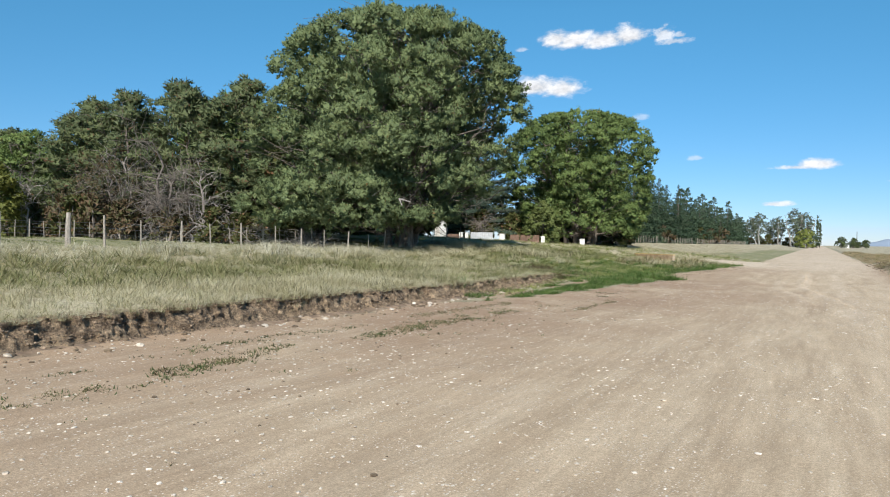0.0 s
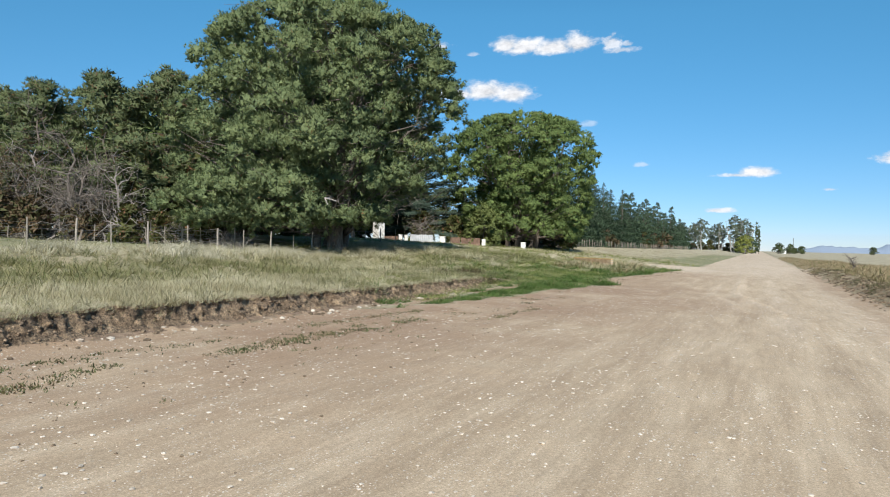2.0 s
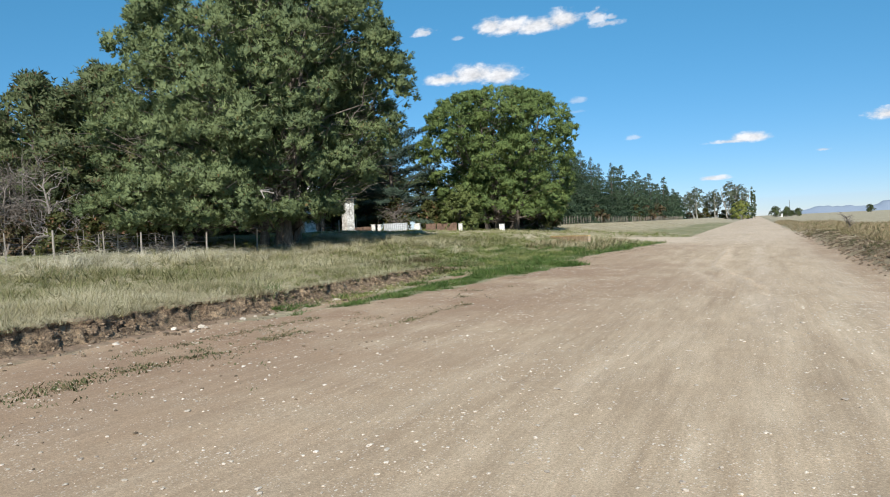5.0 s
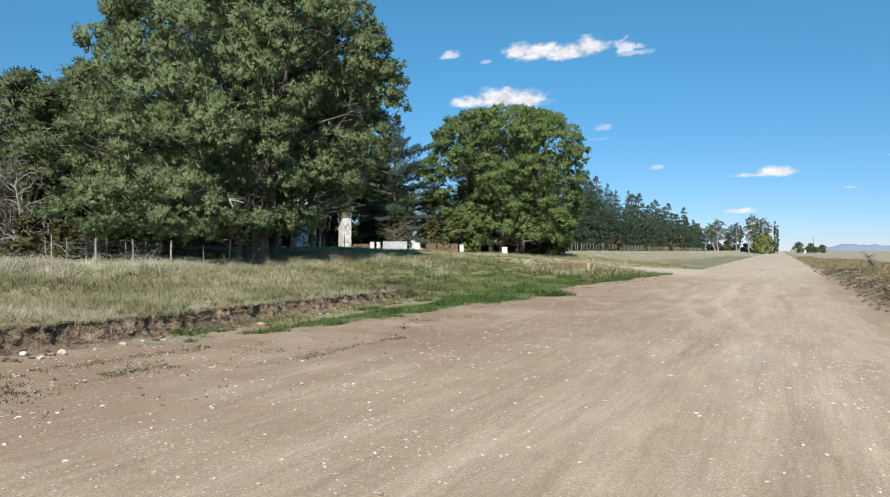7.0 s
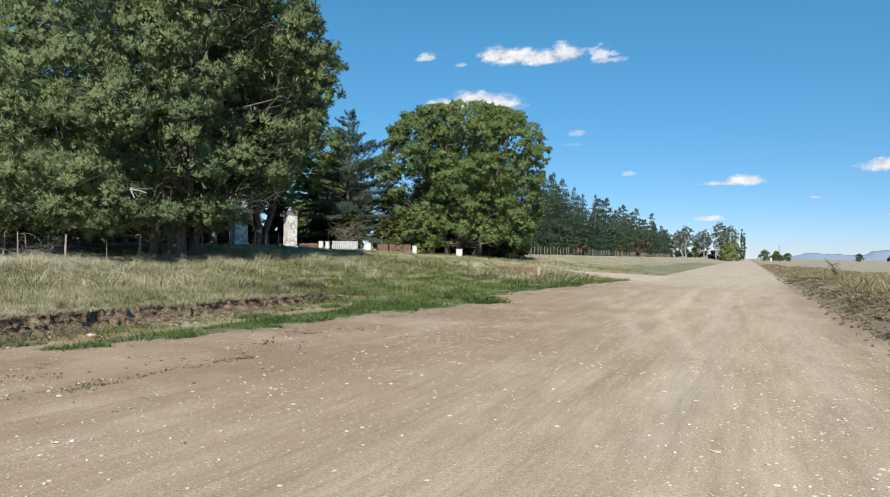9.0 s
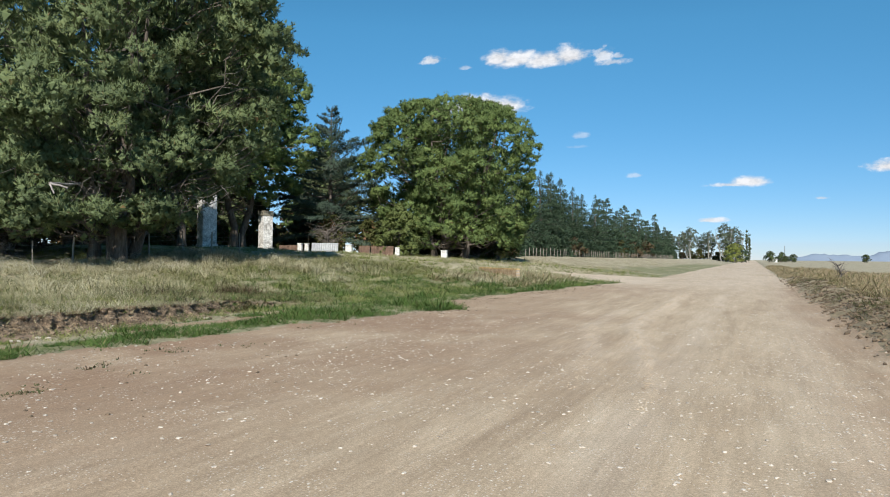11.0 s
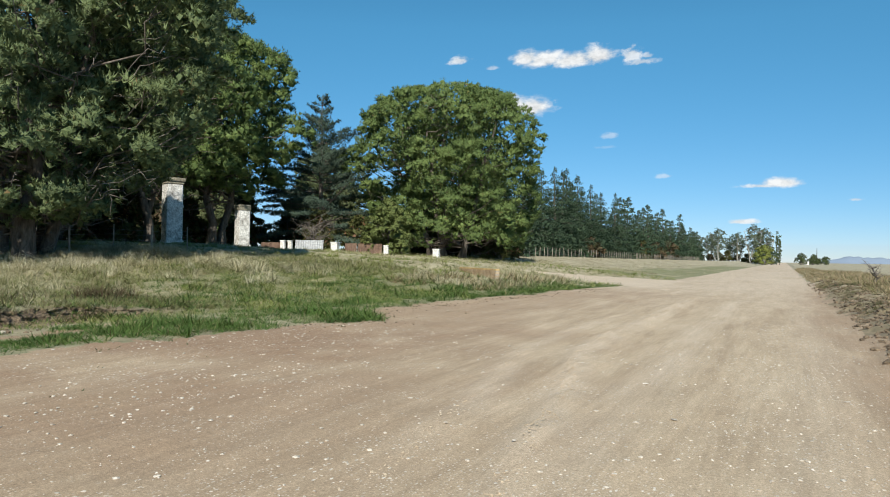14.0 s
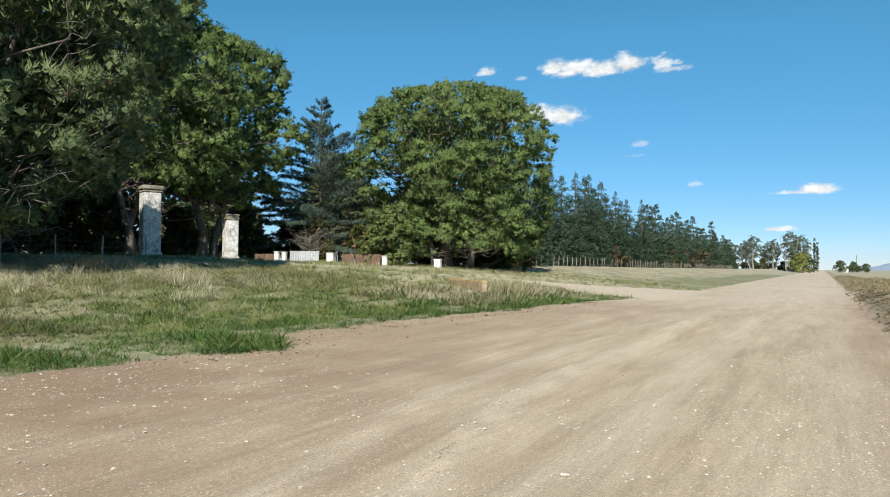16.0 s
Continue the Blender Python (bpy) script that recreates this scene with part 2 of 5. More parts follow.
bank_mat, kn, kl, kb = material("cut_earth", 0.97)
kcol = ramp(kn, kl, noise_of(kn, kl, 2.2, 7, 0.7, (1, 1, 1.8)), [(0.32, (0.17, 0.12, 0.08)), (0.47, (0.34, 0.245, 0.16)), (0.6, (0.46, 0.345, 0.23)), (0.74, (0.6, 0.48, 0.34))])
kcol = blend_colours(kn, kl, kcol, ramp(kn, kl, noise_of(kn, kl, 30, 6, 0.8), [(0.35, (0.38, 0.38, 0.38)), (0.65, (1.45, 1.45, 1.45))]), 0.9, "MULTIPLY")
kcol = blend_colours(kn, kl, kcol, ramp(kn, kl, noise_of(kn, kl, 8.0, 5, 0.7), [(0.38, (0.3, 0.29, 0.28)), (0.5, (1, 1, 1)), (0.62, (1.6, 1.58, 1.5))]), 0.85, "MULTIPLY")
kl.new(kcol, kb.inputs["Base Color"])
relief(kn, kl, kb, noise_of(kn, kl, 17.0, 8, 0.85), 0.16, 1.0)

pine_mat = leafy("pine_needles", (0.1, 0.136, 0.068), (0.16, 0.208, 0.096), (0.232, 0.28, 0.128), 0.5, 0.26, odd=(0.2, 0.14, 0.06), share=0.006)
far_pine_mat = leafy("second_pine_needles", (0.086, 0.132, 0.046), (0.145, 0.206, 0.068), (0.215, 0.28, 0.092), 0.4, 0.28, odd=(0.2, 0.14, 0.06), share=0.006)
pine_dark_mat = leafy("dark_pine_needles", (0.076, 0.1, 0.052), (0.126, 0.158, 0.076), (0.19, 0.22, 0.098), 0.5, 0.3, odd=(0.13, 0.08, 0.045), share=0.05)
cedar_mat = leafy("cedar_needles", (0.04, 0.066, 0.05), (0.066, 0.102, 0.075), (0.1, 0.142, 0.105), 0.35)
cypress_mat = leafy("cypress_needles", (0.04, 0.07, 0.044), (0.066, 0.106, 0.06), (0.1, 0.146, 0.08), 0.3)
gum_mat = leafy("gum_leaves", (0.095, 0.12, 0.08), (0.15, 0.18, 0.12), (0.22, 0.25, 0.17), 0.2)
willow_mat = leafy("willow_leaves", (0.17, 0.2, 0.05), (0.27, 0.3, 0.08), (0.36, 0.38, 0.12), 0.2)
poplar_mat = leafy("poplar_leaves", (0.06, 0.085, 0.035), (0.1, 0.13, 0.05), (0.15, 0.18, 0.07), 0.2)
shrub_mat = leafy("shrub_leaves", (0.05, 0.06, 0.02), (0.095, 0.105, 0.035), (0.15, 0.15, 0.055), 0.5, odd=(0.2, 0.11, 0.06), share=0.12)
rust_shrub_mat = leafy("withered_leaves", (0.085, 0.06, 0.035), (0.135, 0.095, 0.055), (0.19, 0.13, 0.075), 0.5, odd=(0.1, 0.105, 0.045), share=0.35)
yellow_shrub_mat = leafy("yellowing_leaves", (0.095, 0.11, 0.028), (0.155, 0.17, 0.042), (0.22, 0.225, 0.065), 0.5)
dry_grass_mat = leafy("dry_grass", (0.3, 0.27, 0.165), (0.45, 0.415, 0.28), (0.59, 0.555, 0.41), 0.7, 0.3, odd=(0.2, 0.2, 0.07), share=0.12)
tussock_mat = leafy("tussock_grass", (0.34, 0.31, 0.185), (0.5, 0.46, 0.31), (0.66, 0.615, 0.46), 0.5, 0.3, odd=(0.2, 0.2, 0.08), share=0.12)
mixed_grass_mat = leafy("half_green_grass", (0.17, 0.168, 0.08), (0.27, 0.255, 0.13), (0.41, 0.375, 0.225), 0.8, 0.3, odd=(0.16, 0.185, 0.07), share=0.25)
green_grass_mat = leafy("green_grass", (0.046, 0.092, 0.024), (0.084, 0.15, 0.036), (0.155, 0.222, 0.062), 0.9, 0.3, odd=(0.24, 0.22, 0.1), share=0.1)
sward_mat = leafy("pasture_grass", (0.08, 0.11, 0.03), (0.13, 0.165, 0.045), (0.2, 0.22, 0.075), 0.5, 0.3, odd=(0.36, 0.32, 0.17), share=0.15)
mound_mat = leafy("mound_grass", (0.125, 0.165, 0.038), (0.22, 0.26, 0.07), (0.35, 0.37, 0.14), 0.6, 0.3, odd=(0.42, 0.38, 0.22), share=0.18)
brown_grass_mat = leafy("seeding_grass", (0.23, 0.175, 0.1), (0.39, 0.305, 0.19), (0.55, 0.455, 0.315), 0.8, 0.3, odd=(0.15, 0.16, 0.06), share=0.25)
weed_mat = leafy("dull_weeds", (0.06, 0.07, 0.03), (0.1, 0.11, 0.045), (0.16, 0.15, 0.07), 0.8, 0.2, odd=(0.12, 0.08, 0.05), share=0.25)
bush_mat = leafy("fresh_bush_leaves", (0.1, 0.13, 0.045), (0.165, 0.205, 0.07), (0.24, 0.28, 0.1), 0.5)
fluffy_mat = leafy("seeding_tussock", (0.44, 0.41, 0.3), (0.6, 0.565, 0.44), (0.74, 0.7, 0.58), 0.5, 0.3, odd=(0.3, 0.29, 0.15), share=0.15)
margin_mat = leafy("margin_weeds", (0.045, 0.06, 0.022), (0.085, 0.1, 0.04), (0.15, 0.145, 0.07), 0.8, 0.2, odd=(0.16, 0.12, 0.07), share=0.2)
pine_bark = bark_material("pine_bark", (0.075, 0.06, 0.048), (0.135, 0.112, 0.093), (0.22, 0.19, 0.16))
grey_bark = bark_material("weathered_grey_bark", (0.1, 0.085, 0.072), (0.18, 0.155, 0.135), (0.28, 0.245, 0.215))
pale_wood = bark_material("bleached_dead_wood", (0.16, 0.14, 0.125), (0.3, 0.27, 0.245), (0.46, 0.43, 0.4))
gum_bark = bark_material("pale_gum_bark", (0.22, 0.2, 0.17), (0.4, 0.37, 0.32), (0.55, 0.52, 0.46))
post_wood = mottled("weathered_post_wood", (0.2, 0.175, 0.145), (0.33, 0.295, 0.25), (0.47, 0.43, 0.37), 2.5, 0.92, fine=30, depth=0.006, stretch=(1, 1, 0.2))
wire_mat = mottled("galvanised_wire", (0.2, 0.2, 0.2), (0.3, 0.3, 0.3), (0.36, 0.36, 0.36), 5.0, 0.5, metal=0.8)
limewash = mottled("flaking_limewash", (0.26, 0.24, 0.21), (0.66, 0.645, 0.61), (0.8, 0.79, 0.76), 1.9, 0.9, fine=9, depth=0.01)
bright_wash = mottled("white_limewash", (0.6, 0.58, 0.54), (0.78, 0.77, 0.74), (0.84, 0.83, 0.81), 2.2, 0.9, fine=12, depth=0.006)
cap_stone = mottled("ochre_cap_plaster", (0.16, 0.14, 0.105), (0.3, 0.27, 0.2), (0.45, 0.41, 0.32), 2.0, 0.9, fine=12, depth=0.01)
grey_sheet = mottled("dull_grey_sheet", (0.3, 0.32, 0.34), (0.42, 0.44, 0.46), (0.52, 0.54, 0.56), 1.0, 0.55, fine=8, metal=0.3)
rust_sheet = mottled("rusted_sheet", (0.09, 0.055, 0.04), (0.16, 0.1, 0.07), (0.24, 0.16, 0.115), 1.6, 0.85, fine=10, depth=0.004, metal=0.1)
red_brick = mottled("dull_red_brick", (0.3, 0.2, 0.12), (0.44, 0.31, 0.19), (0.56, 0.43, 0.29), 3.0, 0.9, fine=14, depth=0.006)
ochre_brick = mottled("ochre_brick_edge", (0.42, 0.28, 0.12), (0.58, 0.4, 0.18), (0.68, 0.5, 0.25), 2.0, 0.9, fine=14, depth=0.006)
ridge_crumb_mat = mottled("ridge_crumbs", (0.4, 0.31, 0.21), (0.5, 0.4, 0.285), (0.6, 0.5, 0.375), 0.9, 0.95, island=0.2)
pebble_mat = mottled("pale_pebbles", (0.32, 0.265, 0.21), (0.5, 0.44, 0.36), (0.68, 0.62, 0.54), 0.9, 0.85, island=0.3)
clod_mat = mottled("earth_clods", (0.095, 0.07, 0.045), (0.165, 0.122, 0.08), (0.27, 0.205, 0.138), 1.5, 0.97, fine=16, island=0.3)
crumb_mat = mottled("bank_crumbs", (0.12, 0.088, 0.06), (0.21, 0.155, 0.105), (0.32, 0.24, 0.165), 1.5, 0.97, fine=16, island=0.35)
# the hills' base colour carries the blue haze of distance
hill_mat = mottled("haze_tinted_hills", (0.23, 0.285, 0.365), (0.265, 0.325, 0.41), (0.295, 0.36, 0.45), 0.004, 1.0)
paint_white = mottled("white_paint", (0.66, 0.66, 0.65), (0.74, 0.74, 0.73), (0.8, 0.8, 0.79), 1.0, 0.5)

# ---- building helpers ----
rng = np.random.default_rng(7)


def mesh_of(name, V, F, mats, smooth=False, attrs=None):
    """A mesh from arrays of corners and of faces that all have the same number of corners."""
    V, F = np.asarray(V, np.float32).reshape(-1, 3), np.asarray(F, np.int32)
    k = F.shape[1]
    me = bpy.data.meshes.new(name)
    me.vertices.add(len(V))
    me.vertices.foreach_set("co", V.ravel())
    me.loops.add(F.size)
    me.loops.foreach_set("vertex_index", F.ravel())
    me.polygons.add(len(F))
    me.polygons.foreach_set("loop_start", np.arange(len(F), dtype=np.int32) * k)
    me.polygons.foreach_set("loop_total", np.full(len(F), k, np.int32))
    if smooth:
        me.polygons.foreach_set("use_smooth", np.ones(len(F), bool))
    for m in mats if isinstance(mats, (list, tuple)) else [mats]:
        me.materials.append(m)
    me.update(calc_edges=True)
    for key, values in (attrs or {}).items():
        a = me.attributes.new(key, "FLOAT", "POINT")
        a.data.foreach_set("value", np.asarray(values, np.float32))
    return me


def piece(name, me, parent=None, label=""):
    ob = new(name, me)
    if parent is not None:
        ob.parent = parent
    return tagged(ob, label)


def part(name, bm, mat, parent, label=""):
    me = bpy.data.meshes.new(name)
    bm.normal_update()
    bm.to_mesh(me)
    bm.free()
    me.materials.append(mat)
    return piece(name, me, parent, label)


def thing(name, label, category, m=None, group="", kind=""):
    ob = new(name)
    ob.empty_display_size = 0.3
    if m is not None:
        ob.matrix_world = m
    return tagged(ob, label, category, group, kind)


def box(bm, x0, x1, y0, y1, z0, z1, bevel=0.0, rough=0.0, cuts=0):
    made = bmesh.ops.create_cube(bm, size=1.0)
    vs = made["verts"]
    for v in vs:
        v.co = Vector((x0 + (v.co.x + 0.5) * (x1 - x0), y0 + (v.co.y + 0.5) * (y1 - y0), z0 + (v.co.z + 0.5) * (z1 - z0)))
    edges = list({e for v in vs for e in v.link_edges})
    if bevel:
        bmesh.ops.bevel(bm, geom=edges, offset=bevel, segments=2, affect="EDGES")
    if cuts:
        bmesh.ops.subdivide_edges(bm, edges=bm.edges[:], cuts=cuts, use_grid_fill=True)
    if rough:
        for v in bm.verts:
            v.co += Vector(noise.noise_vector(v.co * 2.3)) * rough
    return bm


def vnoise(x, y, seed=0):
    """Smooth noise from -1 to 1 over arrays."""
    x, y = np.asarray(x, float), np.asarray(y, float)
    i, j = np.floor(x).astype(np.int64), np.floor(y).astype(np.int64)
    u, v = x - i, y - j
    u, v = u * u * (3 - 2 * u), v * v * (3 - 2 * v)

    def h(a, b):
        n = (a * 374761393 + b * 668265263 + seed * 974711) & 0x7FFFFFFF
        n = ((n ^ (n >> 13)) * 1274126177) & 0x7FFFFFFF
        return ((n ^ (n >> 16)) & 0xFFFF) / 32767.5 - 1

    return (h(i, j) * (1 - u) + h(i + 1, j) * u) * (1 - v) + (h(i, j + 1) * (1 - u) + h(i + 1, j + 1) * u) * v


def step(a, b, v):
    t = np.clip((np.asarray(v, float) - a) / (b - a), 0, 1)
    return t * t * (3 - 2 * t)


# ---- the lie of the land: the road runs along +y, the paddock rises to its left ----


def base(x, y):
    """The road's own level, with its slight fall along and across."""
    zl = np.interp(y, [-300, 0, 20, 30, 40, 50, 58, 66, 80, 100, 200, 5000], [0, 0, -0.15, -0.13, -0.07, 0.05, 0.2, 0.13, -0.12, -0.22, -0.3, -0.3])
    zr = np.interp(y, [-300, 0, 12, 24, 34, 46, 5000], [0.1, -0.03, -0.2, -0.3, -0.36, -0.4, -0.4])
    w = np.clip((np.asarray(x, float) + 9) / 13, 0, 1)
    return zl * (1 - w) + zr * w


def bank_foot(y):
    return np.interp(y, [-40, 8, 18, 24, 28, 32, 36, 40, 46, 52, 60, 68, 70], [-11.2, -11.3, -11.3, -11.3, -11.5, -11.8, -12.3, -12.0, -10.6, -9.6, -8.0, -6.6, -6.0])


def road_left(y):
    ragged = 0.2 * vnoise(0 * y, y * 0.9, 3) + 0.14 * vnoise(0 * y + 5, y * 3.1, 4)
    line = np.interp(y, [-40, 8, 20, 22.5, 26, 31, 36, 39.5, 41, 43, 48, 54, 63, 68.5, 69, 92, 93.5, 169, 355, 5000],
                     [-11.0, -11.05, -11.0, -10.2, -9.1, -8.5, -8.1, -7.7, -6.6, -8.2, -8.0, -7.0, -6.2, -5.8, -5.8, -6.0, -6.2, -7.0, -7.8, -7.8])
    return line + ragged


def drive_mid(x):
    return np.interp(x, [-40, -30, -20, -13, -6], [68, 70, 76, 80, 81])


def drive_half(x):
    return np.interp(x, [-60, -40, -20, -12, -9, -5], [1.8, 1.8, 2.4, 7.5, 10.5, 12])


def on_drive(x, y):
    """1 within the track that leaves the road towards the gate pillars."""
    d = np.abs(y - drive_mid(x)) - drive_half(x) + 0.5 * vnoise(x * 0.6, y * 0.6, 9)
    return (1 - step(-0.4, 0.4, d)) * (x > -52) * (x < -4)


def ridge_line(y):
    """Where the grader left its ridge of loose soil."""
    return np.interp(y, [24, 33, 39, 64], [1.6, 0.4, -0.8, -0.8]) + 0.08 * vnoise(0 * y, y * 0.5, 45)


def land(x, y):
    x, y = np.asarray(x, float), np.asarray(y, float)
    z = base(x, y)
    jag = 0.14 * vnoise(0 * x, y * 0.55, 11) + 0.07 * vnoise(0 * x, y * 2.3, 12) + 0.05 * vnoise(0 * x, y * 6.1, 16)
    u = bank_foot(y) + jag - x
    tall = np.interp(y, [0, 20, 27, 33, 37, 41], [0.56, 0.54, 0.48, 0.44, 0.3, 0.0])
    face = (0.14 * step(-0.45, 0.0, u) + 0.86 * step(0.12, 0.34, u)) * tall
    near = np.interp(u, [0, 1.5, 3.5, 6, 9, 12, 16, 30, 60, 400], [0, 0.1, 0.15, 0.05, 0.3, 0.68, 0.86, 1.2, 1.5, 2.0])
    later = np.interp(u, [0, 3, 7, 12, 18, 27, 60, 400], [0, 0.22, 0.62, 1.05, 1.5, 1.95, 2.3, 2.6])
    w = step(36, 52, y)
    field = np.where(u > 0, near * (1 - w) + later * w, 0)
    far = step(95, 125, y)
    field = field * (1 - far) + far * np.where(x < -7.4, np.interp(-7.4 - x, [0, 4, 12, 20, 60, 800, 4000], [0, 0.15, 0.7, 2.0, 2.3, 3.0, 3.0]), 0)
    lumps = 0.11 * vnoise(x * 0.45, y * 0.45, 21) + 0.06 * vnoise(x * 1.3, y * 1.3, 22)
    lumps = lumps + 0.1 * vnoise(x * 0.9, y * 0.9, 23) * step(30, 40, y) * (1 - step(66, 75, y))
    field = field + np.where(u > 0.4, lumps * step(0.4, 3, u), 0)
    m = np.clip(on_drive(x, y), 0, 1)
    track = np.interp(-x, [4, 8, 13, 20, 30, 60], [0.0, 0.04, 0.3, 1.0, 1.7, 2.2])
    soft = 1 - step(0, 3.5, np.abs(y - drive_mid(x)) - drive_half(x))
    soft = soft * (x > -52) * (x < -4)
    field = field * (1 - soft) + np.minimum(field, track) * soft
    z = z + face * (1 - soft) + field
    v = x - 4.65 - 0.25 * vnoise(0 * x, y * 0.7, 14)
    berm = np.interp(v, [0, 0.5, 1.3, 2.4, 4.5, 9, 60, 4000], [0, 0.12, 0.42, 0.52, 0.4, 0.36, 0.5, 0.5])
    z = z + np.where(v > 0, berm + 0.11 * vnoise(x * 1.7, y * 1.7, 31) * step(0, 1, v) + 0.05 * vnoise(x * 4.1, y * 4.1, 33) * step(0, 0.6, v) * (1 - step(3, 5, v)) + 0.05 * vnoise(x * 0.5, y * 0.5, 32) * step(0, 2, v), 0)
    inside = (u < 0) & (v < 0)
    ruts = 0.022 * vnoise(x * 1.3, y * 0.06, 41) + 0.012 * vnoise(x * 3.1, y * 0.12, 42) + 0.010 * vnoise(x * 1.4, y * 1.4, 43) + 0.006 * vnoise(x * 4, y * 4, 44)
    windrow = 0.13 * np.exp(-(((x - ridge_line(y)) / 0.22) ** 2)) * step(26, 33, y) * (1 - step(54, 64, y)) * (0.75 + 0.5 * vnoise(x * 2, y * 1.5, 46))
    windrow = windrow + 0.06 * np.exp(-(((x - ridge_line(y) + 1.1) / 0.2) ** 2)) * step(28, 34, y) * (1 - step(44, 52, y)) * (0.7 + 0.6 * vnoise(x * 2, y * 1.5, 53))
    return z + np.where(inside, ruts + windrow, 0)


def grow(start, stop, first, rate):
    out, d = [], first
    x = start
    while abs(x - start) < abs(stop - start):
        x += d if stop > start else -d
        d *= rate
        out.append(x)
    return out


xs = np.array(sorted(grow(-30, -4200, 0.6, 1.17) + list(np.arange(-30, -14.6, 0.4)) + list(np.arange(-14.6, -10.6, 0.16))
                     + list(np.arange(-10.6, 4.2, 0.17)) + list(np.arange(4.2, 7.4, 0.13)) + grow(7.4, 4200, 0.25, 1.16)))
ys = np.array(sorted(grow(2, -600, 0.5, 1.25) + list(np.arange(2, 44, 0.15)) + list(np.arange(44, 75, 0.32)) + grow(75, 4800, 0.45, 1.045)))
X, Y = np.meshgrid(xs, ys)
Z = land(X, Y)
nx, ny = len(xs), len(ys)
GV = np.stack([X.ravel(), Y.ravel(), Z.ravel()], 1)
ii = np.arange(nx * ny).reshape(ny, nx)
GF = np.stack([ii[:-1, :-1], ii[:-1, 1:], ii[1:, 1:], ii[1:, :-1]], -1).reshape(-1, 4)
mid = GV[GF].mean(1)
mx_, my_ = mid[:, 0], mid[:, 1]
right_edge = 5.0 + 0.3 * vnoise(0 * my_, my_ * 0.8, 14) + 0.12 * vnoise(0 * my_, my_ * 3.3, 15)
worn_strip = (np.abs(mx_ + 10.6 + 0.25 * vnoise(0 * my_, my_ * 0.5, 57)) < 0.3 + 0.35 * vnoise(mx_ * 0.5, my_ * 0.7, 58)) & (my_ > 23) & (my_ < 38)
is_road = worn_strip | ((mx_ > road_left(my_)) & (mx_ < right_edge)) | ((on_drive(mx_, my_) > 0.5) & (mx_ < 0) & (mx_ > -30))
yy, xx = GV[:, 1], GV[:, 0]
foot = bank_foot(yy) - xx
bare = (1 - step(0.1, 0.55, foot)) * (1 - step(36, 41, yy)) * step(-0.7, -0.2, foot)
bare = np.maximum(bare, 0.6 * step(0.0, 0.3, xx - 4.4) * (1 - step(2.0, 3.6, xx - 4.6 + 0.8 * vnoise(xx, yy, 55))) * (1 - step(55, 100, yy)))
sward = 0.6 * step(-0.6, 0.4, xx - road_left(yy) + 1.5) * step(22, 27, yy) * (1 - step(64, 80, yy))
sward = np.maximum(sward, 1.15 * np.exp(-(((xx + 15) / 11) ** 2) - ((yy - 49) / 11) ** 2))
sward = np.maximum(sward, 1.1 * step(92, 95, yy) * step(-17, -13.5, xx + 1.5 * vnoise(xx * 0.2, yy * 0.05, 59)) * (1 - step(-7, -6, xx)) * (1 - step(240, 330, yy)))
sward = np.maximum(sward, step(28.5, 31, -xx) * 0.8)
sward = np.maximum(sward, 0.4 * step(14.5, 16.5, -xx) * (1 - step(20.5, 23, -xx)) * (1 - step(45, 55, yy)))
sward = np.clip(sward * (0.7 + 0.5 * vnoise(xx * 0.5, yy * 0.5, 56)), 0, 0.75)
verge = np.clip(1 - step(2.0, 11.5 - 4.5 * step(32, 46, yy), xx - road_left(yy)), 0, 1) * (0.6 + 0.4 * step(5, 20, yy)) * (1 - step(58, 70, yy)) * (1 - 0.4 * step(36, 46, yy))
verge = np.maximum(verge, 0.6 * step(2.9, 4.2, xx + 0.3 * vnoise(0 * xx, yy * 0.4, 52)) * (1 - step(70, 110, yy)))

loose = (0.75 + 0.35 * vnoise(xx * 2, yy * 1.3, 48)) * np.exp(-(((xx - ridge_line(yy)) / 0.26) ** 2)) * step(26, 33, yy) * (1 - step(54, 64, yy)) + 0.3 * np.exp(-(((xx - 3.4 - 0.3 * vnoise(0 * xx, yy * 0.12, 47)) / 0.5) ** 2))
loose = np.maximum(loose, (0.55 + 0.35 * vnoise(xx * 2, yy * 1.3, 54)) * np.exp(-(((xx - ridge_line(yy) + 1.1) / 0.24) ** 2)) * step(28, 34, yy) * (1 - step(44, 52, yy)))
loose = np.maximum(loose, (0.55 + 0.3 * vnoise(xx * 0.3, yy * 0.08, 49)) * step(46, 85, yy))
loose = np.maximum(loose, 0.95 * np.clip(on_drive(xx, yy), 0, 1) * (xx > -17) * (xx < -5))
loose = np.maximum(loose, (1.15 + 0.25 * vnoise(xx * 0.8, yy * 0.3, 113)) * np.exp(-(((xx + 6.5) / 3.2) ** 2) - ((yy - 74) / 9.0) ** 2))  # pale gravel spread at the mouth of the drive
for side, start, stop, wide in ((0.9, 20, 70, 0.35),):  # paler lines left by the grader
    loose = np.maximum(loose, (0.45 + 0.35 * vnoise(xx * 2, yy * 0.7, 50)) * np.exp(-(((xx - side - 0.15 * vnoise(0 * xx, yy * 0.2, 51)) / wide) ** 2)) * step(start, start + 6, yy) * (1 - step(stop - 8, stop, yy)))
loose = loose * (1 - 0.9 * step(3.9, 4.5, xx) * (1 - step(60, 90, yy)))


def sheet(name, keep, mat, attrs, label, category):
    F = GF[keep]
    used, back = np.unique(F.ravel(), return_inverse=True)
    me = mesh_of(name, GV[used], back.reshape(-1, 4), mat, True, {k: v[used] for k, v in attrs.items()})
    return tagged(new(name, me), label, category, kind="structure")


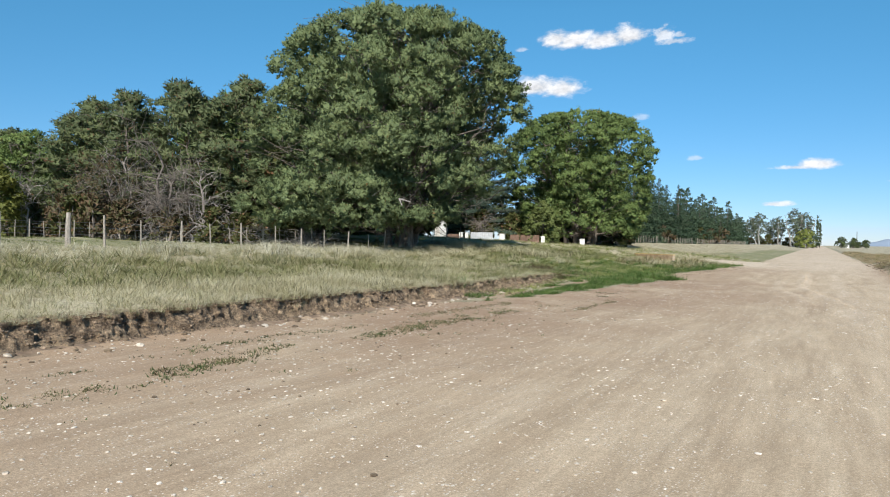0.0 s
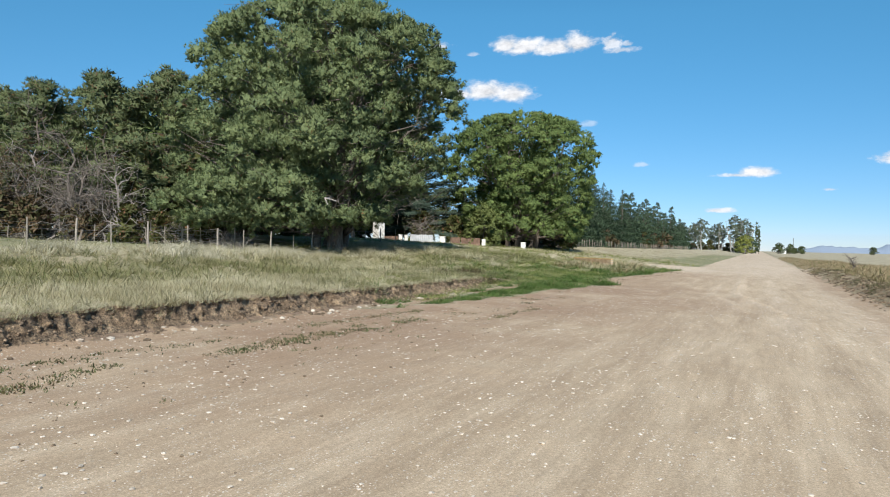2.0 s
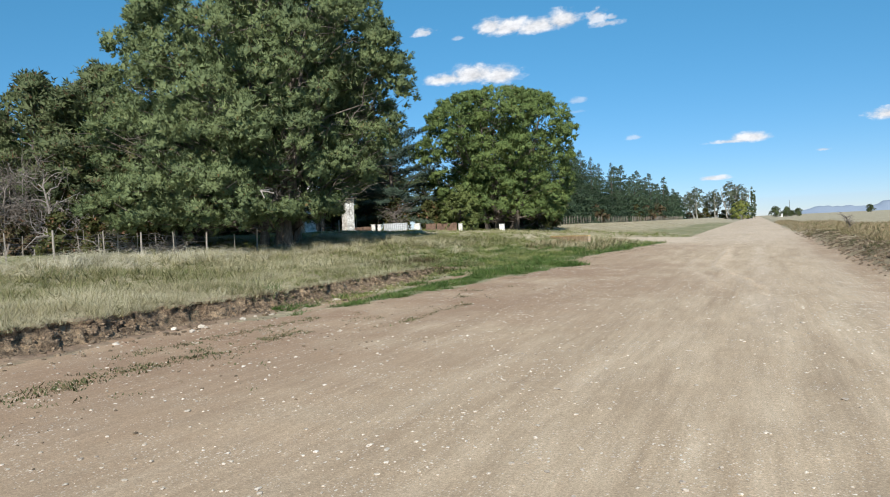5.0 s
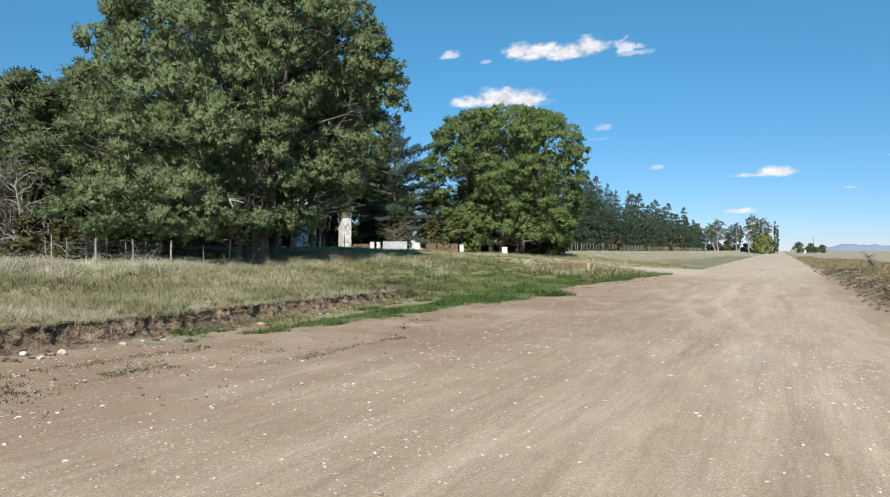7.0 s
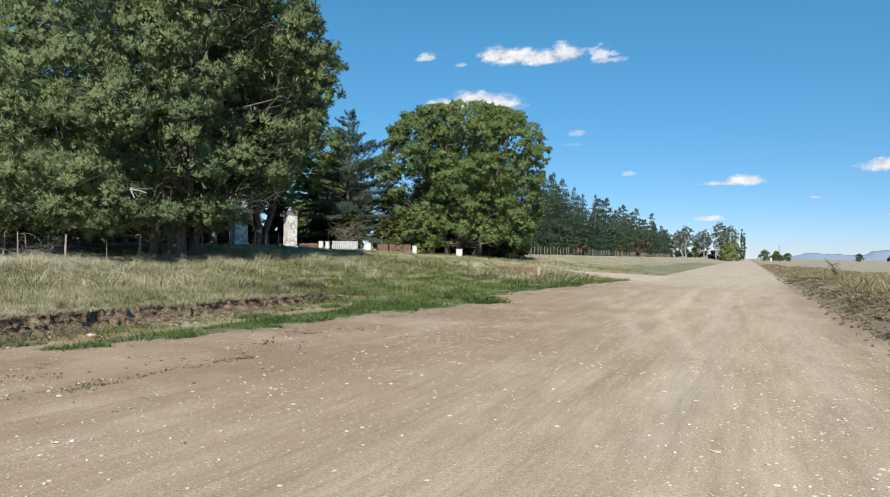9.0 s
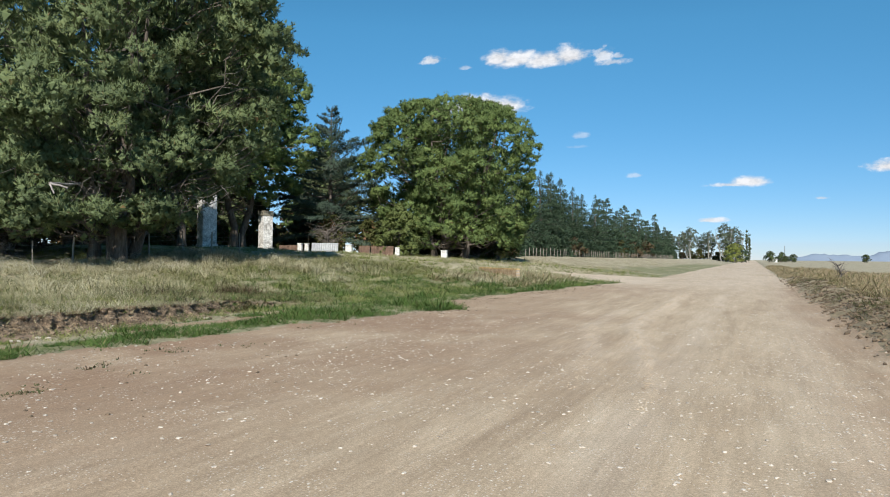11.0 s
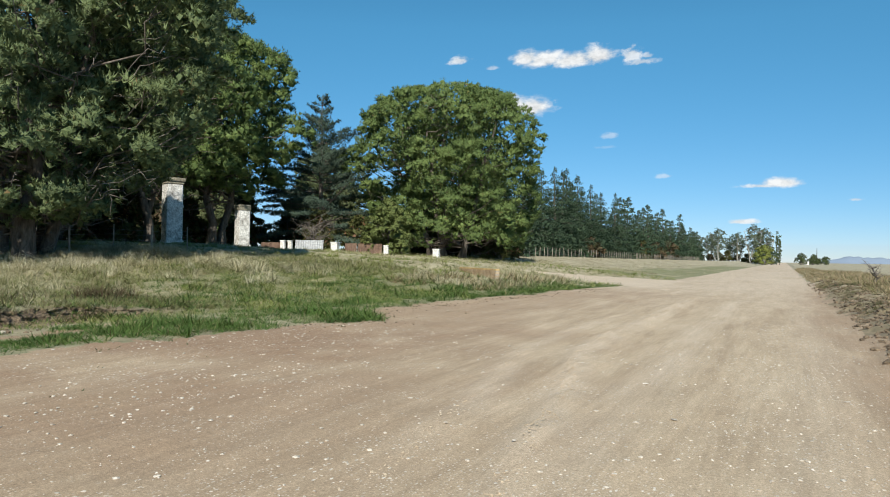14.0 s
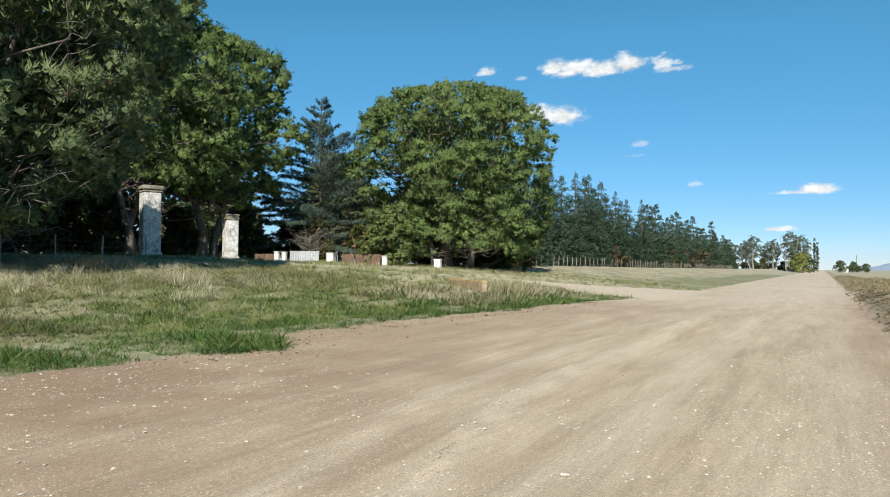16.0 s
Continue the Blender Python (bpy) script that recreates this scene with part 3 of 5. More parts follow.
road = sheet("road", is_road, road_mat, {"verge": verge, "loose": loose}, "wide unpaved road of pale gravelly earth with wheel streaks", "road")
ground = sheet("ground", ~is_road, ground_mat, {"sward": sward, "bare": bare}, "rough grassland with a cut earth bank beside the road", "ground")


# the cut face of the bank: crumbling earth with a toe of loose soil and a ragged lip
by = np.arange(2.0, 40.0, 0.042)
bt = np.linspace(0, 1, 15)
BY, BT = np.meshgrid(by, bt)
BX = bank_foot(BY) + 0.14 * vnoise(0 * BY, BY * 0.55, 11) + 0.07 * vnoise(0 * BY, BY * 2.3, 12) + 0.05 * vnoise(0 * BY, BY * 6.1, 16)
tallness = np.interp(BY, [0, 20, 27, 33, 37, 40], [0.56, 0.54, 0.48, 0.44, 0.3, 0.0])
worn = step(18, 30, BY)  # the cut leans back where it has weathered
back = np.interp(BT, [0, 0.18, 0.35, 0.85, 1.0], [-0.4, -0.12, 0.0, 0.06, 0.0]) + (0.2 + 0.05 * worn) * (BT - 0.3)
rag = 0.09 * vnoise(BY * 2.3, BT * 1.8, 17) + 0.08 * vnoise(BY * 6.3, BT * 4.2, 18) + 0.075 * vnoise(BY * 11, BT * 7, 19)
cleft = -0.1 * np.clip(vnoise(BY * 2.6, BT * 2.4, 20) - 0.3, 0, 1) + 0.05 * vnoise(BY * 11, BT * 6.5, 24)
fade = np.sin(np.clip(BT * 1.15, 0, 1) * math.pi * 0.5)
BX = BX - back + (rag + cleft) * fade * (1 - 0.3 * BT)
BZ = base(BX, BY) - 0.03 + tallness * (BT ** 1.15) * 1.04 + 0.03 * vnoise(BY * 5, BT * 3, 23) * fade
last = BX[-1] - 0.75
BX, BY, BZ = np.vstack([BX, last]), np.vstack([BY, BY[-1]]), np.vstack([BZ, BZ[-1] - 0.02])
bi = np.arange(BX.size).reshape(BX.shape)
BF = np.stack([bi[:-1, :-1], bi[:-1, 1:], bi[1:, 1:], bi[1:, :-1]], -1).reshape(-1, 4)
tagged(new("earth_bank", mesh_of("earth_bank", np.stack([BX.ravel(), BY.ravel(), BZ.ravel()], 1), BF[:, ::-1], bank_mat)),
       "raw reddish-brown earth bank cut beside the road", "bank", kind="structure")


def at(x, y):
    return float(land(np.array([x]), np.array([y]))[0])


# ---- foliage and wood from arrays ----


def turns_for(D):
    """Turns that carry +z to each direction, with a random spin."""
    D = D / np.linalg.norm(D, axis=1, keepdims=True)
    r = rng.normal(size=D.shape)
    A = np.cross(D, r)
    A /= np.linalg.norm(A, axis=1, keepdims=True) + 1e-9
    return np.stack([A, np.cross(D, A), D], -1)


def tuft(blades, length, width, spread, droop=0.0):
    """A spray of narrow blades round +z: corners (blades, 3, 3)."""
    out = []
    for i in range(blades):
        a, t = rng.uniform(0, 2 * math.pi), spread * math.sqrt(rng.uniform(0, 1))
        d = np.array([math.cos(a) * math.sin(t), math.sin(a) * math.sin(t), math.cos(t)])
        side = np.cross(d, rng.normal(size=3))
        side /= np.linalg.norm(side) + 1e-9
        ln = length * rng.uniform(0.6, 1.2)
        o = d * ln * 0.1
        tip = d * ln - np.array([0, 0, droop * ln])
        out.append([o - side * width / 2, o + side * width / 2 + d * ln * 0.25, tip])
    return np.array(out)


def spray(P, D, kinds, size, N=None):
    """Corners of tufts set at the points P, pointing along D; with N, also N for each triangle."""
    M = turns_for(D)
    pick = rng.integers(0, len(kinds), len(P))
    out, ways = [], []
    for k, T in enumerate(kinds):
        s = pick == k
        if s.any():
            v = np.einsum("nij,btj->nbti", M[s], T) * size[s][:, None, None, None] + P[s][:, None, None, :]
            out.append(v.reshape(-1, 3))
            if N is not None:
                ways.append(np.repeat(N[s], len(T), 0))
    return np.concatenate(out) if N is None else (np.concatenate(out), np.concatenate(ways))


def leaves_mesh(name, V, mat, N=None):
    """Loose triangles. N: the outward way of the clump at each triangle, which rounds its shading."""
    if N is None:
        return mesh_of(name, V, np.arange(len(V)).reshape(-1, 3), mat)
    T = V.reshape(-1, 3, 3)
    g = np.cross(T[:, 1] - T[:, 0], T[:, 2] - T[:, 0])
    back = (g * N).sum(1) < 0
    T[back] = T[back][:, ::-1]
    me = mesh_of(name, T.reshape(-1, 3), np.arange(len(V)).reshape(-1, 3), mat, True)
    g = np.where(back[:, None], -g, g)
    g /= np.linalg.norm(g, axis=1, keepdims=True) + 1e-9
    n = N / (np.linalg.norm(N, axis=1, keepdims=True) + 1e-9) + 0.35 * g
    n /= np.linalg.norm(n, axis=1, keepdims=True) + 1e-9
    me.normals_split_custom_set_from_vertices(np.repeat(n, 3, 0).astype(np.float32))
    return me


def tube(points, radii, sides=6):
    """A tapered limb along points: corners and four-cornered faces."""
    P, R = np.asarray(points, float), np.asarray(radii, float)
    T = np.gradient(P, axis=0)
    T /= np.linalg.norm(T, axis=1, keepdims=True) + 1e-9
    ref = np.array([0.31, 0.95, 0.05]) if abs(T[0, 2]) > 0.7 else np.array([0.0, 0.0, 1.0])
    A = np.cross(T, ref)
    A /= np.linalg.norm(A, axis=1, keepdims=True) + 1e-9
    B = np.cross(T, A)
    an = np.linspace(0, 2 * math.pi, sides, endpoint=False)
    V = P[:, None] + R[:, None, None] * (np.cos(an)[None, :, None] * A[:, None] + np.sin(an)[None, :, None] * B[:, None])
    n = len(P)
    i = np.arange(n * sides).reshape(n, sides)
    F = np.stack([i[:-1], np.roll(i[:-1], -1, 1), np.roll(i[1:], -1, 1), i[1:]], -1).reshape(-1, 4)
    return V.reshape(-1, 3), F


def join(tubes):
    Vs, Fs, k = [], [], 0
    for V, F in tubes:
        Vs.append(V)
        Fs.append(F + k)
        k += len(V)
    return np.concatenate(Vs), np.concatenate(Fs)


def limb(a, b, r0, r1, sag=0.0, kink=0.15, n=6):
    a, b = np.asarray(a, float), np.asarray(b, float)
    t = np.linspace(0, 1, n)[:, None]
    L = np.linalg.norm(b - a)
    P = a + (b - a) * t + np.array([0, 0, -sag * L]) * (t * (1 - t)) * 2
    P[1:-1] += rng.normal(size=(n - 2, 3)) * kink * L / n
    return P, np.linspace(r0, r1, n)


NEEDLES = [tuft(6, 0.23, 0.046, 0.75) for _ in range(14)]
MID_NEEDLES = [tuft(5, 0.25, 0.046, 0.7) for _ in range(10)]
GROVE_NEEDLES = [tuft(4, 0.3, 0.075, 0.95) for _ in range(10)]
ROW_NEEDLES = [tuft(5, 0.34, 0.095, 0.95) for _ in range(10)]
FAR_NEEDLES = [tuft(4, 0.55, 0.2, 1.0) for _ in range(8)]
CEDAR_NEEDLES = [tuft(6, 0.3, 0.06, 1.0) for _ in range(8)]
BROAD = [tuft(6, 0.34, 0.17, 1.6, 0.1) for _ in range(6)]


def knob_shapes(n):
    """Lumpy eight-sided hearts of foliage as loose triangles: (n, 8, 3, 3)."""
    out = []
    for _ in range(n):
        c = np.array([[1, 0, 0], [0, 1, 0], [-1, 0, 0], [0, -1, 0], [0, 0, 1], [0, 0, -1]]) * rng.uniform(0.85, 1.45, (6, 1)) + rng.normal(size=(6, 3)) * 0.18
        out.append([[c[i], c[(i + 1) % 4], c[4]] for i in range(4)] + [[c[(i + 1) % 4], c[i], c[5]] for i in range(4)])
    return np.array(out)


KNOBS = knob_shapes(12)


def crown_points(profile, pads, pad_size, per_pad, inner=0.2, flat=0.65, lobes=0.18, seed=0, shift=(0, 0), knobs=6, gaps=0.0, lift=None, cleft=(0.75, 0.25)):
    """Foliage pads on a crown: profile gives (height, radius) rows; shift moves its low part; gaps: how deep the hollows between boughs go;
    lift: (degrees, half width, height) of a side where the boughs begin higher. Returns tuft points, ways, clump ways and pad centres."""
    hs, rs = np.array(profile, float).T
    z = np.linspace(hs[0], hs[-1], 200)
    r = np.interp(z, hs, rs)
    w = (r + 0.4) * np.sqrt(1 + np.gradient(r, z) ** 2) * (1 + 0.7 * np.exp((hs[0] - z) / 1.6))
    zc = rng.choice(z, pads, p=w / w.sum()) + rng.normal(size=pads) * 0.2
    an = rng.uniform(0, 2 * math.pi, pads)
    if lift:
        off = np.abs((np.degrees(an) - lift[0] + 180) % 360 - 180) / lift[1]
        low = hs[0] + (lift[2] - hs[0]) * (1 - step(0.6, 1.0, off))
        zc = np.where(zc < low, low + (hs[-1] - low) * rng.uniform(0, 0.45, pads), zc)
    R = np.interp(zc, hs, rs) * (1 + lobes * vnoise(an * 2.2 + seed, zc * 0.33, 61 + seed) + 0.6 * lobes * vnoise(an * 6 + seed, zc * 0.9, 62 + seed))
    depth = np.where(rng.uniform(size=pads) < inner, rng.uniform(0.35, 0.75, pads), rng.uniform(0.84, 1.0, pads))
    # hollows between the boughs: tall clefts above, level ones among the low shelves
    high = np.clip((zc - hs[0]) / (hs[-1] - hs[0]), 0, 1)
    hollow = vnoise(an * 0.55 * rs.max() + seed, zc * (cleft[0] + (cleft[1] - cleft[0]) * high), 63 + seed) + 0.4 * vnoise(an * rs.max(), zc * 0.9, 64 + seed)
    depth = depth * (1 - gaps * step(0.12, 0.55, hollow) * (1 - 0.7 * step(0.6, 0.95, high)))
    size = pad_size * rng.uniform(0.65, 1.4, pads)
    R = np.maximum(R - size * 0.8, 0.1) * depth
    C = np.stack([np.cos(an) * R, np.sin(an) * R, zc], 1)
    C[:, :2] += np.array(shift) * np.clip(1 - zc / (hs[-1] * 0.6), 0, 1)[:, None]
    steep = np.interp(zc, [hs[0], hs[-1]], [0.1, 1.6])
    out = np.stack([np.cos(an), np.sin(an), steep], 1)
    out /= np.linalg.norm(out, axis=1, keepdims=True)
    # each pad is a few knobs of foliage, each knob a brush of upswept shoots
    own = np.repeat(np.arange(pads), knobs)
    dk = rng.normal(size=(len(own), 3)) + out[own] * 0.8 + np.array([0, 0, 0.45])
    dk /= np.linalg.norm(dk, axis=1, keepdims=True)
    K = C[own] + dk * (size[own] * rng.uniform(0.45, 0.95, len(own)))[:, None] * np.array([1, 1, flat])
    rk = size[own] * rng.uniform(0.26, 0.46, len(own)) * (6 / knobs) ** 0.5
    G = out[own] * 0.55 + dk * 0.45 + np.array([0, 0, 0.75]) + rng.normal(size=dk.shape) * 0.25
    G /= np.linalg.norm(G, axis=1, keepdims=True)
    per = max(1, per_pad // knobs)
    kid = np.repeat(np.arange(len(own)), per)
    d = rng.normal(size=(len(kid), 3)) + dk[kid] * 0.5
    d /= np.linalg.norm(d, axis=1, keepdims=True)
    P = K[kid] + d * (rk[kid] * rng.uniform(0.35, 1.0, len(kid)))[:, None] * np.array([1, 1, 0.75]) + G[kid] * (rk[kid] * rng.uniform(-0.3, 0.45, len(kid)))[:, None]
    D = G[kid] + d * 0.55 + rng.normal(size=d.shape) * 0.3
    bulge = (P - C[own][kid]) / size[own][kid][:, None] * np.array([1, 1, 1 / flat])
    N = bulge + d * 0.25 + out[own][kid] * 0.25 + np.array([0, 0, 0.12])
    return P, D, N, C, (K, rk, dk + 0.5 * out[own])


def make_tree(name, label, category, profile, pads, pad_size, per_pad, leaf_mat, bark, kinds, trunk_r=0.35, stems=1, leaf_size=1.0,
              limbs=40, inner=0.2, flat=0.65, lobes=0.18, seed=0, group="", dead=6, shift=(0, 0), split=True, core=0.0, gaps=0.0, lift=None, knobs=6, cleft=(0.75, 0.25)):
    """A tree with its foot at the origin: trunk, limbs and crown as parts. split: each limb is a part of its own."""
    P, D, N, C, lumps = crown_points(profile, pads, pad_size, per_pad, inner, flat, lobes, seed, shift, knobs, gaps, lift, cleft)
    top = profile[-1][0]
    root = thing(name, label, category, group=group)
    feet = []
    for s in range(stems):
        a = rng.uniform(0, 6.28)
        f = np.array([math.cos(a), math.sin(a), 0]) * (0 if stems == 1 else trunk_r * (1.5 + 1.1 * s))
        lean = f * 2.2 * (1 if top > 6 else 0.4) + np.array([rng.normal(), rng.normal(), 0]) * 0.03 * top
        tip = f + lean + np.array([0, 0, top * 0.88])
        pts, rad = limb(f + np.array([0, 0, -0.3]), tip, trunk_r, 0.04, 0, 0.12, 9)
        rad[0] *= 1.35
        stem = piece("trunk", mesh_of("trunk", *tube(pts, rad, 9), bark, True), root)
        feet.append(pts)
    far = C[rng.choice(len(C), min(limbs, len(C)), replace=False)]
    made = []
    for c in far:
        pts = feet[rng.integers(0, stems)]
        h = max(profile[0][0] * 0.7, c[2] - rng.uniform(0.15, 0.45) * np.hypot(c[0], c[1]) - 0.4)
        k = np.interp(h, pts[:, 2], np.arange(len(pts)))
        o = pts[int(k)] + (pts[min(int(k) + 1, len(pts) - 1)] - pts[int(k)]) * (k - int(k))
        r0 = trunk_r * 0.34 * (1 - 0.6 * h / top)
        wood = [tube(*limb(o, c, max(r0, 0.03), 0.018, 0.06, 0.3), 5)]
        for _ in range(2):
            e = c + rng.normal(size=3) * pad_size * 0.8
            wood.append(tube(*limb(o + (c - o) * rng.uniform(0.5, 0.85), e, 0.025, 0.01, 0, 0.3, 4), 4))
        made.append(join(wood))
    for _ in range(dead):  # bare snags low in the crown
        pts = feet[rng.integers(0, stems)]
        h = rng.uniform(0.6, 1.3) * profile[0][0] + 0.5
        a, ln = rng.uniform(0, 6.28), rng.uniform(0.35, 0.8) * profile[1][1]
        o = np.array([np.interp(h, pts[:, 2], pts[:, 0]), np.interp(h, pts[:, 2], pts[:, 1]), h])
        made.append(tube(*limb(o, o + np.array([math.cos(a) * ln, math.sin(a) * ln, rng.uniform(-0.6, 0.6)]), 0.05, 0.012, 0.1, 0.4), 5))
    if split:
        for V, F in made:
            piece("limb", mesh_of("limb", V, F, bark, True), stem)
    else:
        tagged(piece("branchwork", mesh_of("branchwork", *join(made), bark, True), root), kind="stuff")
    size = leaf_size * rng.uniform(0.75, 1.25, len(P))
    # sparser, larger sprays fill the heart of the crown
    fill = rng.choice(len(P), len(P) // (11 if core else 18))
    heart = np.array([0, 0, profile[0][0] + 0.45 * (top - profile[0][0])])
    Pf = heart + (P[fill] - heart) * rng.uniform(0.3, 0.8, (len(fill), 1)) ** 0.7
    P, D, N, size = np.concatenate([P, Pf]), np.concatenate([D, D[fill]]), np.concatenate([N, N[fill]]), np.concatenate([size, np.full(len(fill), leaf_size * (2.1 if core else 2.3))])
    V, _, W = spray_for(P, D, N, kinds, size, leaf_mat)
    if core:  # the close-set needles in the heart of each knob of foliage
        K, rk, way = lumps
        S = KNOBS[rng.integers(0, len(KNOBS), len(K))] * rng.uniform(0.85, 1.15, (len(K), 1, 1, 3))
        W = np.concatenate([W, (S.mean(2) + way[:, None] * 0.55).reshape(-1, 3)])
        V = np.concatenate([V, (S * (rk * core)[:, None, None, None] * np.array([1, 1, 0.8]) + K[:, None, None]).reshape(-1, 3)])
    piece("crown", leaves_mesh("crown", V, leaf_mat, W), root)
    return root


def spray_for(P, D, N, kinds, size, mat):
    V, W = spray(P, D, kinds, size, N)
    return V, mat, W


def make_conifer(name, label, category, height, radius, levels, leaf_mat, bark, kinds, droop=0.15, rise=0.0, base=0.6, gap=1.0, size=1.0, group="", density=2.6, split=False, shape=0.95, fine_top=0.7, climb=0.0, tiers=0.7, flatness=0.09, least=3, wander=0.0):
    """A spire of branches in loose whorls, each branch a flat spray of needles."""
    root = thing(name, label, category, group=group)
    P, D, Q, wood = [], [], [], []
    pts, rad = limb((0, 0, -0.3), (rng.normal() * 0.2, rng.normal() * 0.2, height), 0.02 * height + 0.06, 0.02, 0, 0.05, 9)
    piece("trunk", mesh_of("trunk", *tube(pts, rad, 8), bark, True), root)
    for i in range(levels):
        f = (i + rng.uniform(0, tiers)) / levels
        z = base + (height - base) * f ** 0.95
        reach = radius * ((1 - f) ** shape * 0.97 + 0.03) * (1.0 if f > 0.12 else 0.85)
        for _ in range(max(3, int(round((6.5 - 2.5 * f) * gap)))):
            a, ln = rng.uniform(0, 6.28), reach * rng.uniform(0.6, 1.18)
            d = np.array([math.cos(a), math.sin(a), 0])
            o = np.array([np.interp(z, pts[:, 2], pts[:, 0]), np.interp(z, pts[:, 2], pts[:, 1]), z])
            e = o + d * ln + np.array([0, 0, (rise - droop + climb * f + rng.normal() * wander) * ln])
            bp, br = limb(o, e, 0.02 + 0.02 * ln / 2, 0.008, -0.06, 0.1, 5)
            if split or (ln > 1.2 and rng.uniform() < 0.3):
                wood.append(tube(bp, br, 4 if split else 3))
            n = max(least, int(ln * density * 3))
            t = rng.uniform(0.2, 1.05, n)
            c = o + (e - o) * t[:, None] + np.array([0, 0, 0.12 * ln]) * (t * (1 - t))[:, None]
            wide = 0.3 * ln * (1.1 - t) + 0.12
            side = np.array([-d[1], d[0], 0])
            off = rng.uniform(-1, 1, n)
            c = c + side * (off * wide)[:, None] + np.array([0, 0, 1]) * (rng.normal(size=n) * flatness)[:, None]
            P.append(c)
            Q.append(np.full(n, 1.1 - fine_top * f))
            D.append(d * 0.9 + side * off[:, None] * 0.8 + np.array([0, 0, 0.25]) + rng.normal(size=(n, 3)) * 0.35)
    if split:
        for V, F in wood:
            piece("branch", mesh_of("branch", V, F, bark, True), root)
    else:
        tagged(piece("branchwork", mesh_of("branchwork", *join(wood), bark, True), root), kind="stuff")
    P, D = np.concatenate(P), np.concatenate(D)
    N = D * np.array([1, 1, 0.4]) + np.array([0, 0, 0.55])
    piece("foliage", leaves_mesh("foliage", *spray_for(P, D, N, kinds, size * np.concatenate(Q) * rng.uniform(0.7, 1.25, len(P)), leaf_mat)), root)
    return root


def make_bare_tree(name, label, height, spread, bark, twigs=90, mat=None, leaves=0, group="", category="tree"):
    """A leafless or thinly leaved tree of forked limbs."""
    root = thing(name, label, category, group=group)
    pts, rad = limb((0, 0, -0.2), (rng.normal() * 0.5, rng.normal() * 0.5, height * 0.75), 0.17, 0.05, 0, 0.25, 8)
    piece("trunk", mesh_of("trunk", *tube(pts, rad, 7), bark, True), root)
    tips = []
    for _ in range(15):
        h = rng.uniform(0.2, 0.75) * height
        o = np.array([np.interp(h, pts[:, 2], pts[:, 0]), np.interp(h, pts[:, 2], pts[:, 1]), h])
        a, ln = rng.uniform(0, 6.28), spread * rng.uniform(0.5, 1.1)
        e = o + np.array([math.cos(a) * ln, math.sin(a) * ln, ln * rng.uniform(0.1, 1.1)])
        bp, br = limb(o, e, 0.055, 0.014, 0, 0.35, 7)
        wood = [tube(bp, br, 5)]
        for _ in range(twigs // 15):
            k = rng.integers(2, 7)
            t = bp[k] + rng.normal(size=3) * np.array([1, 1, 0.9]) * spread * 0.32
            wood.append(tube(*limb(bp[k], t, 0.016, 0.005, 0, 0.35, 4), 4))
            tips.append(t)
        piece("limb", mesh_of("limb", *join(wood), bark, True), root)
    if leaves:
        T = np.array(tips)
        P = T[rng.integers(0, len(T), leaves)] + rng.normal(size=(leaves, 3)) * 0.3
        piece("leaves", leaves_mesh("leaves", spray(P, rng.normal(size=P.shape) + np.array([0, 0, 0.4]), BROAD, rng.uniform(0.5, 1.0, leaves)), mat), root)
    return root


def make_shrub(name, label, height, width, mat, bark, pads=26, per=24, group="", size=1.0):
    return make_tree(name, label, "shrub", [(0.25, width * 0.4), (height * 0.35, width * 0.5), (height * 0.75, width * 0.4), (height, width * 0.1)], pads, 0.5,
                     per // 2 + 2, mat, bark, BROAD, 0.06, 3, size * 1.15, 8, dead=2, flat=0.9, lobes=0.3, group=group)


def plant(ob, x, y, turn=0.0, scale=1.0, tall=1.0, sink=0.05):
    ob.matrix_world = pose(x, y, at(x, y) - sink, 0, 0, turn) @ Matrix.Diagonal((scale, scale, scale * tall, 1))
    return ob


def plant_copy(ob, x, y, turn=0.0, scale=1.0, tall=1.0, sink=0.05):
    m = pose(x, y, at(x, y) - sink, 0, 0, turn)
    made = copy_thing(ob, m)
    made.matrix_basis = m @ Matrix.Diagonal((scale, scale, scale * tall, 1))
    return made

# ---- the grove: two great pines at the roadside and the trees round them ----
great_pine = make_tree("pine_tree", "huge broad-domed pine with olive-green needles reaching the grass", "tree",
                       [(1.5, 6.9), (2.6, 8.9), (5.2, 9.5), (8.5, 10.0), (12, 9.75), (14.2, 8.6), (15.7, 6.3), (16.5, 3.0)],
                       680, 1.15, 154, pine_mat, pine_bark, NEEDLES, 0.28, 6, 1.0, 120, inner=0.12, flat=0.6, lobes=0.07, seed=1, dead=8, shift=(-2.4, -1.6), core=0.5, gaps=0.38, lift=(56, 28, 4.2), knobs=14)
fork = np.array([4.5, -6.6, 3.15])
snapped = limb(fork, fork + np.array([0.64, 0.3, -0.2]), 0.05, 0.04, 0, 0.12)
snapped_b = limb(fork, fork + np.array([0.2, 0.05, -0.44]), 0.045, 0.03, 0, 0.12)
piece("broken_branch", mesh_of("broken_branch", *join([tube(*limb((1.2, -1.0, 3.2), fork, 0.08, 0.05, 0, 0.2)), tube(*snapped), tube(*snapped_b)]), pale_wood, True), great_pine, "pale snapped branch")
twigs = []
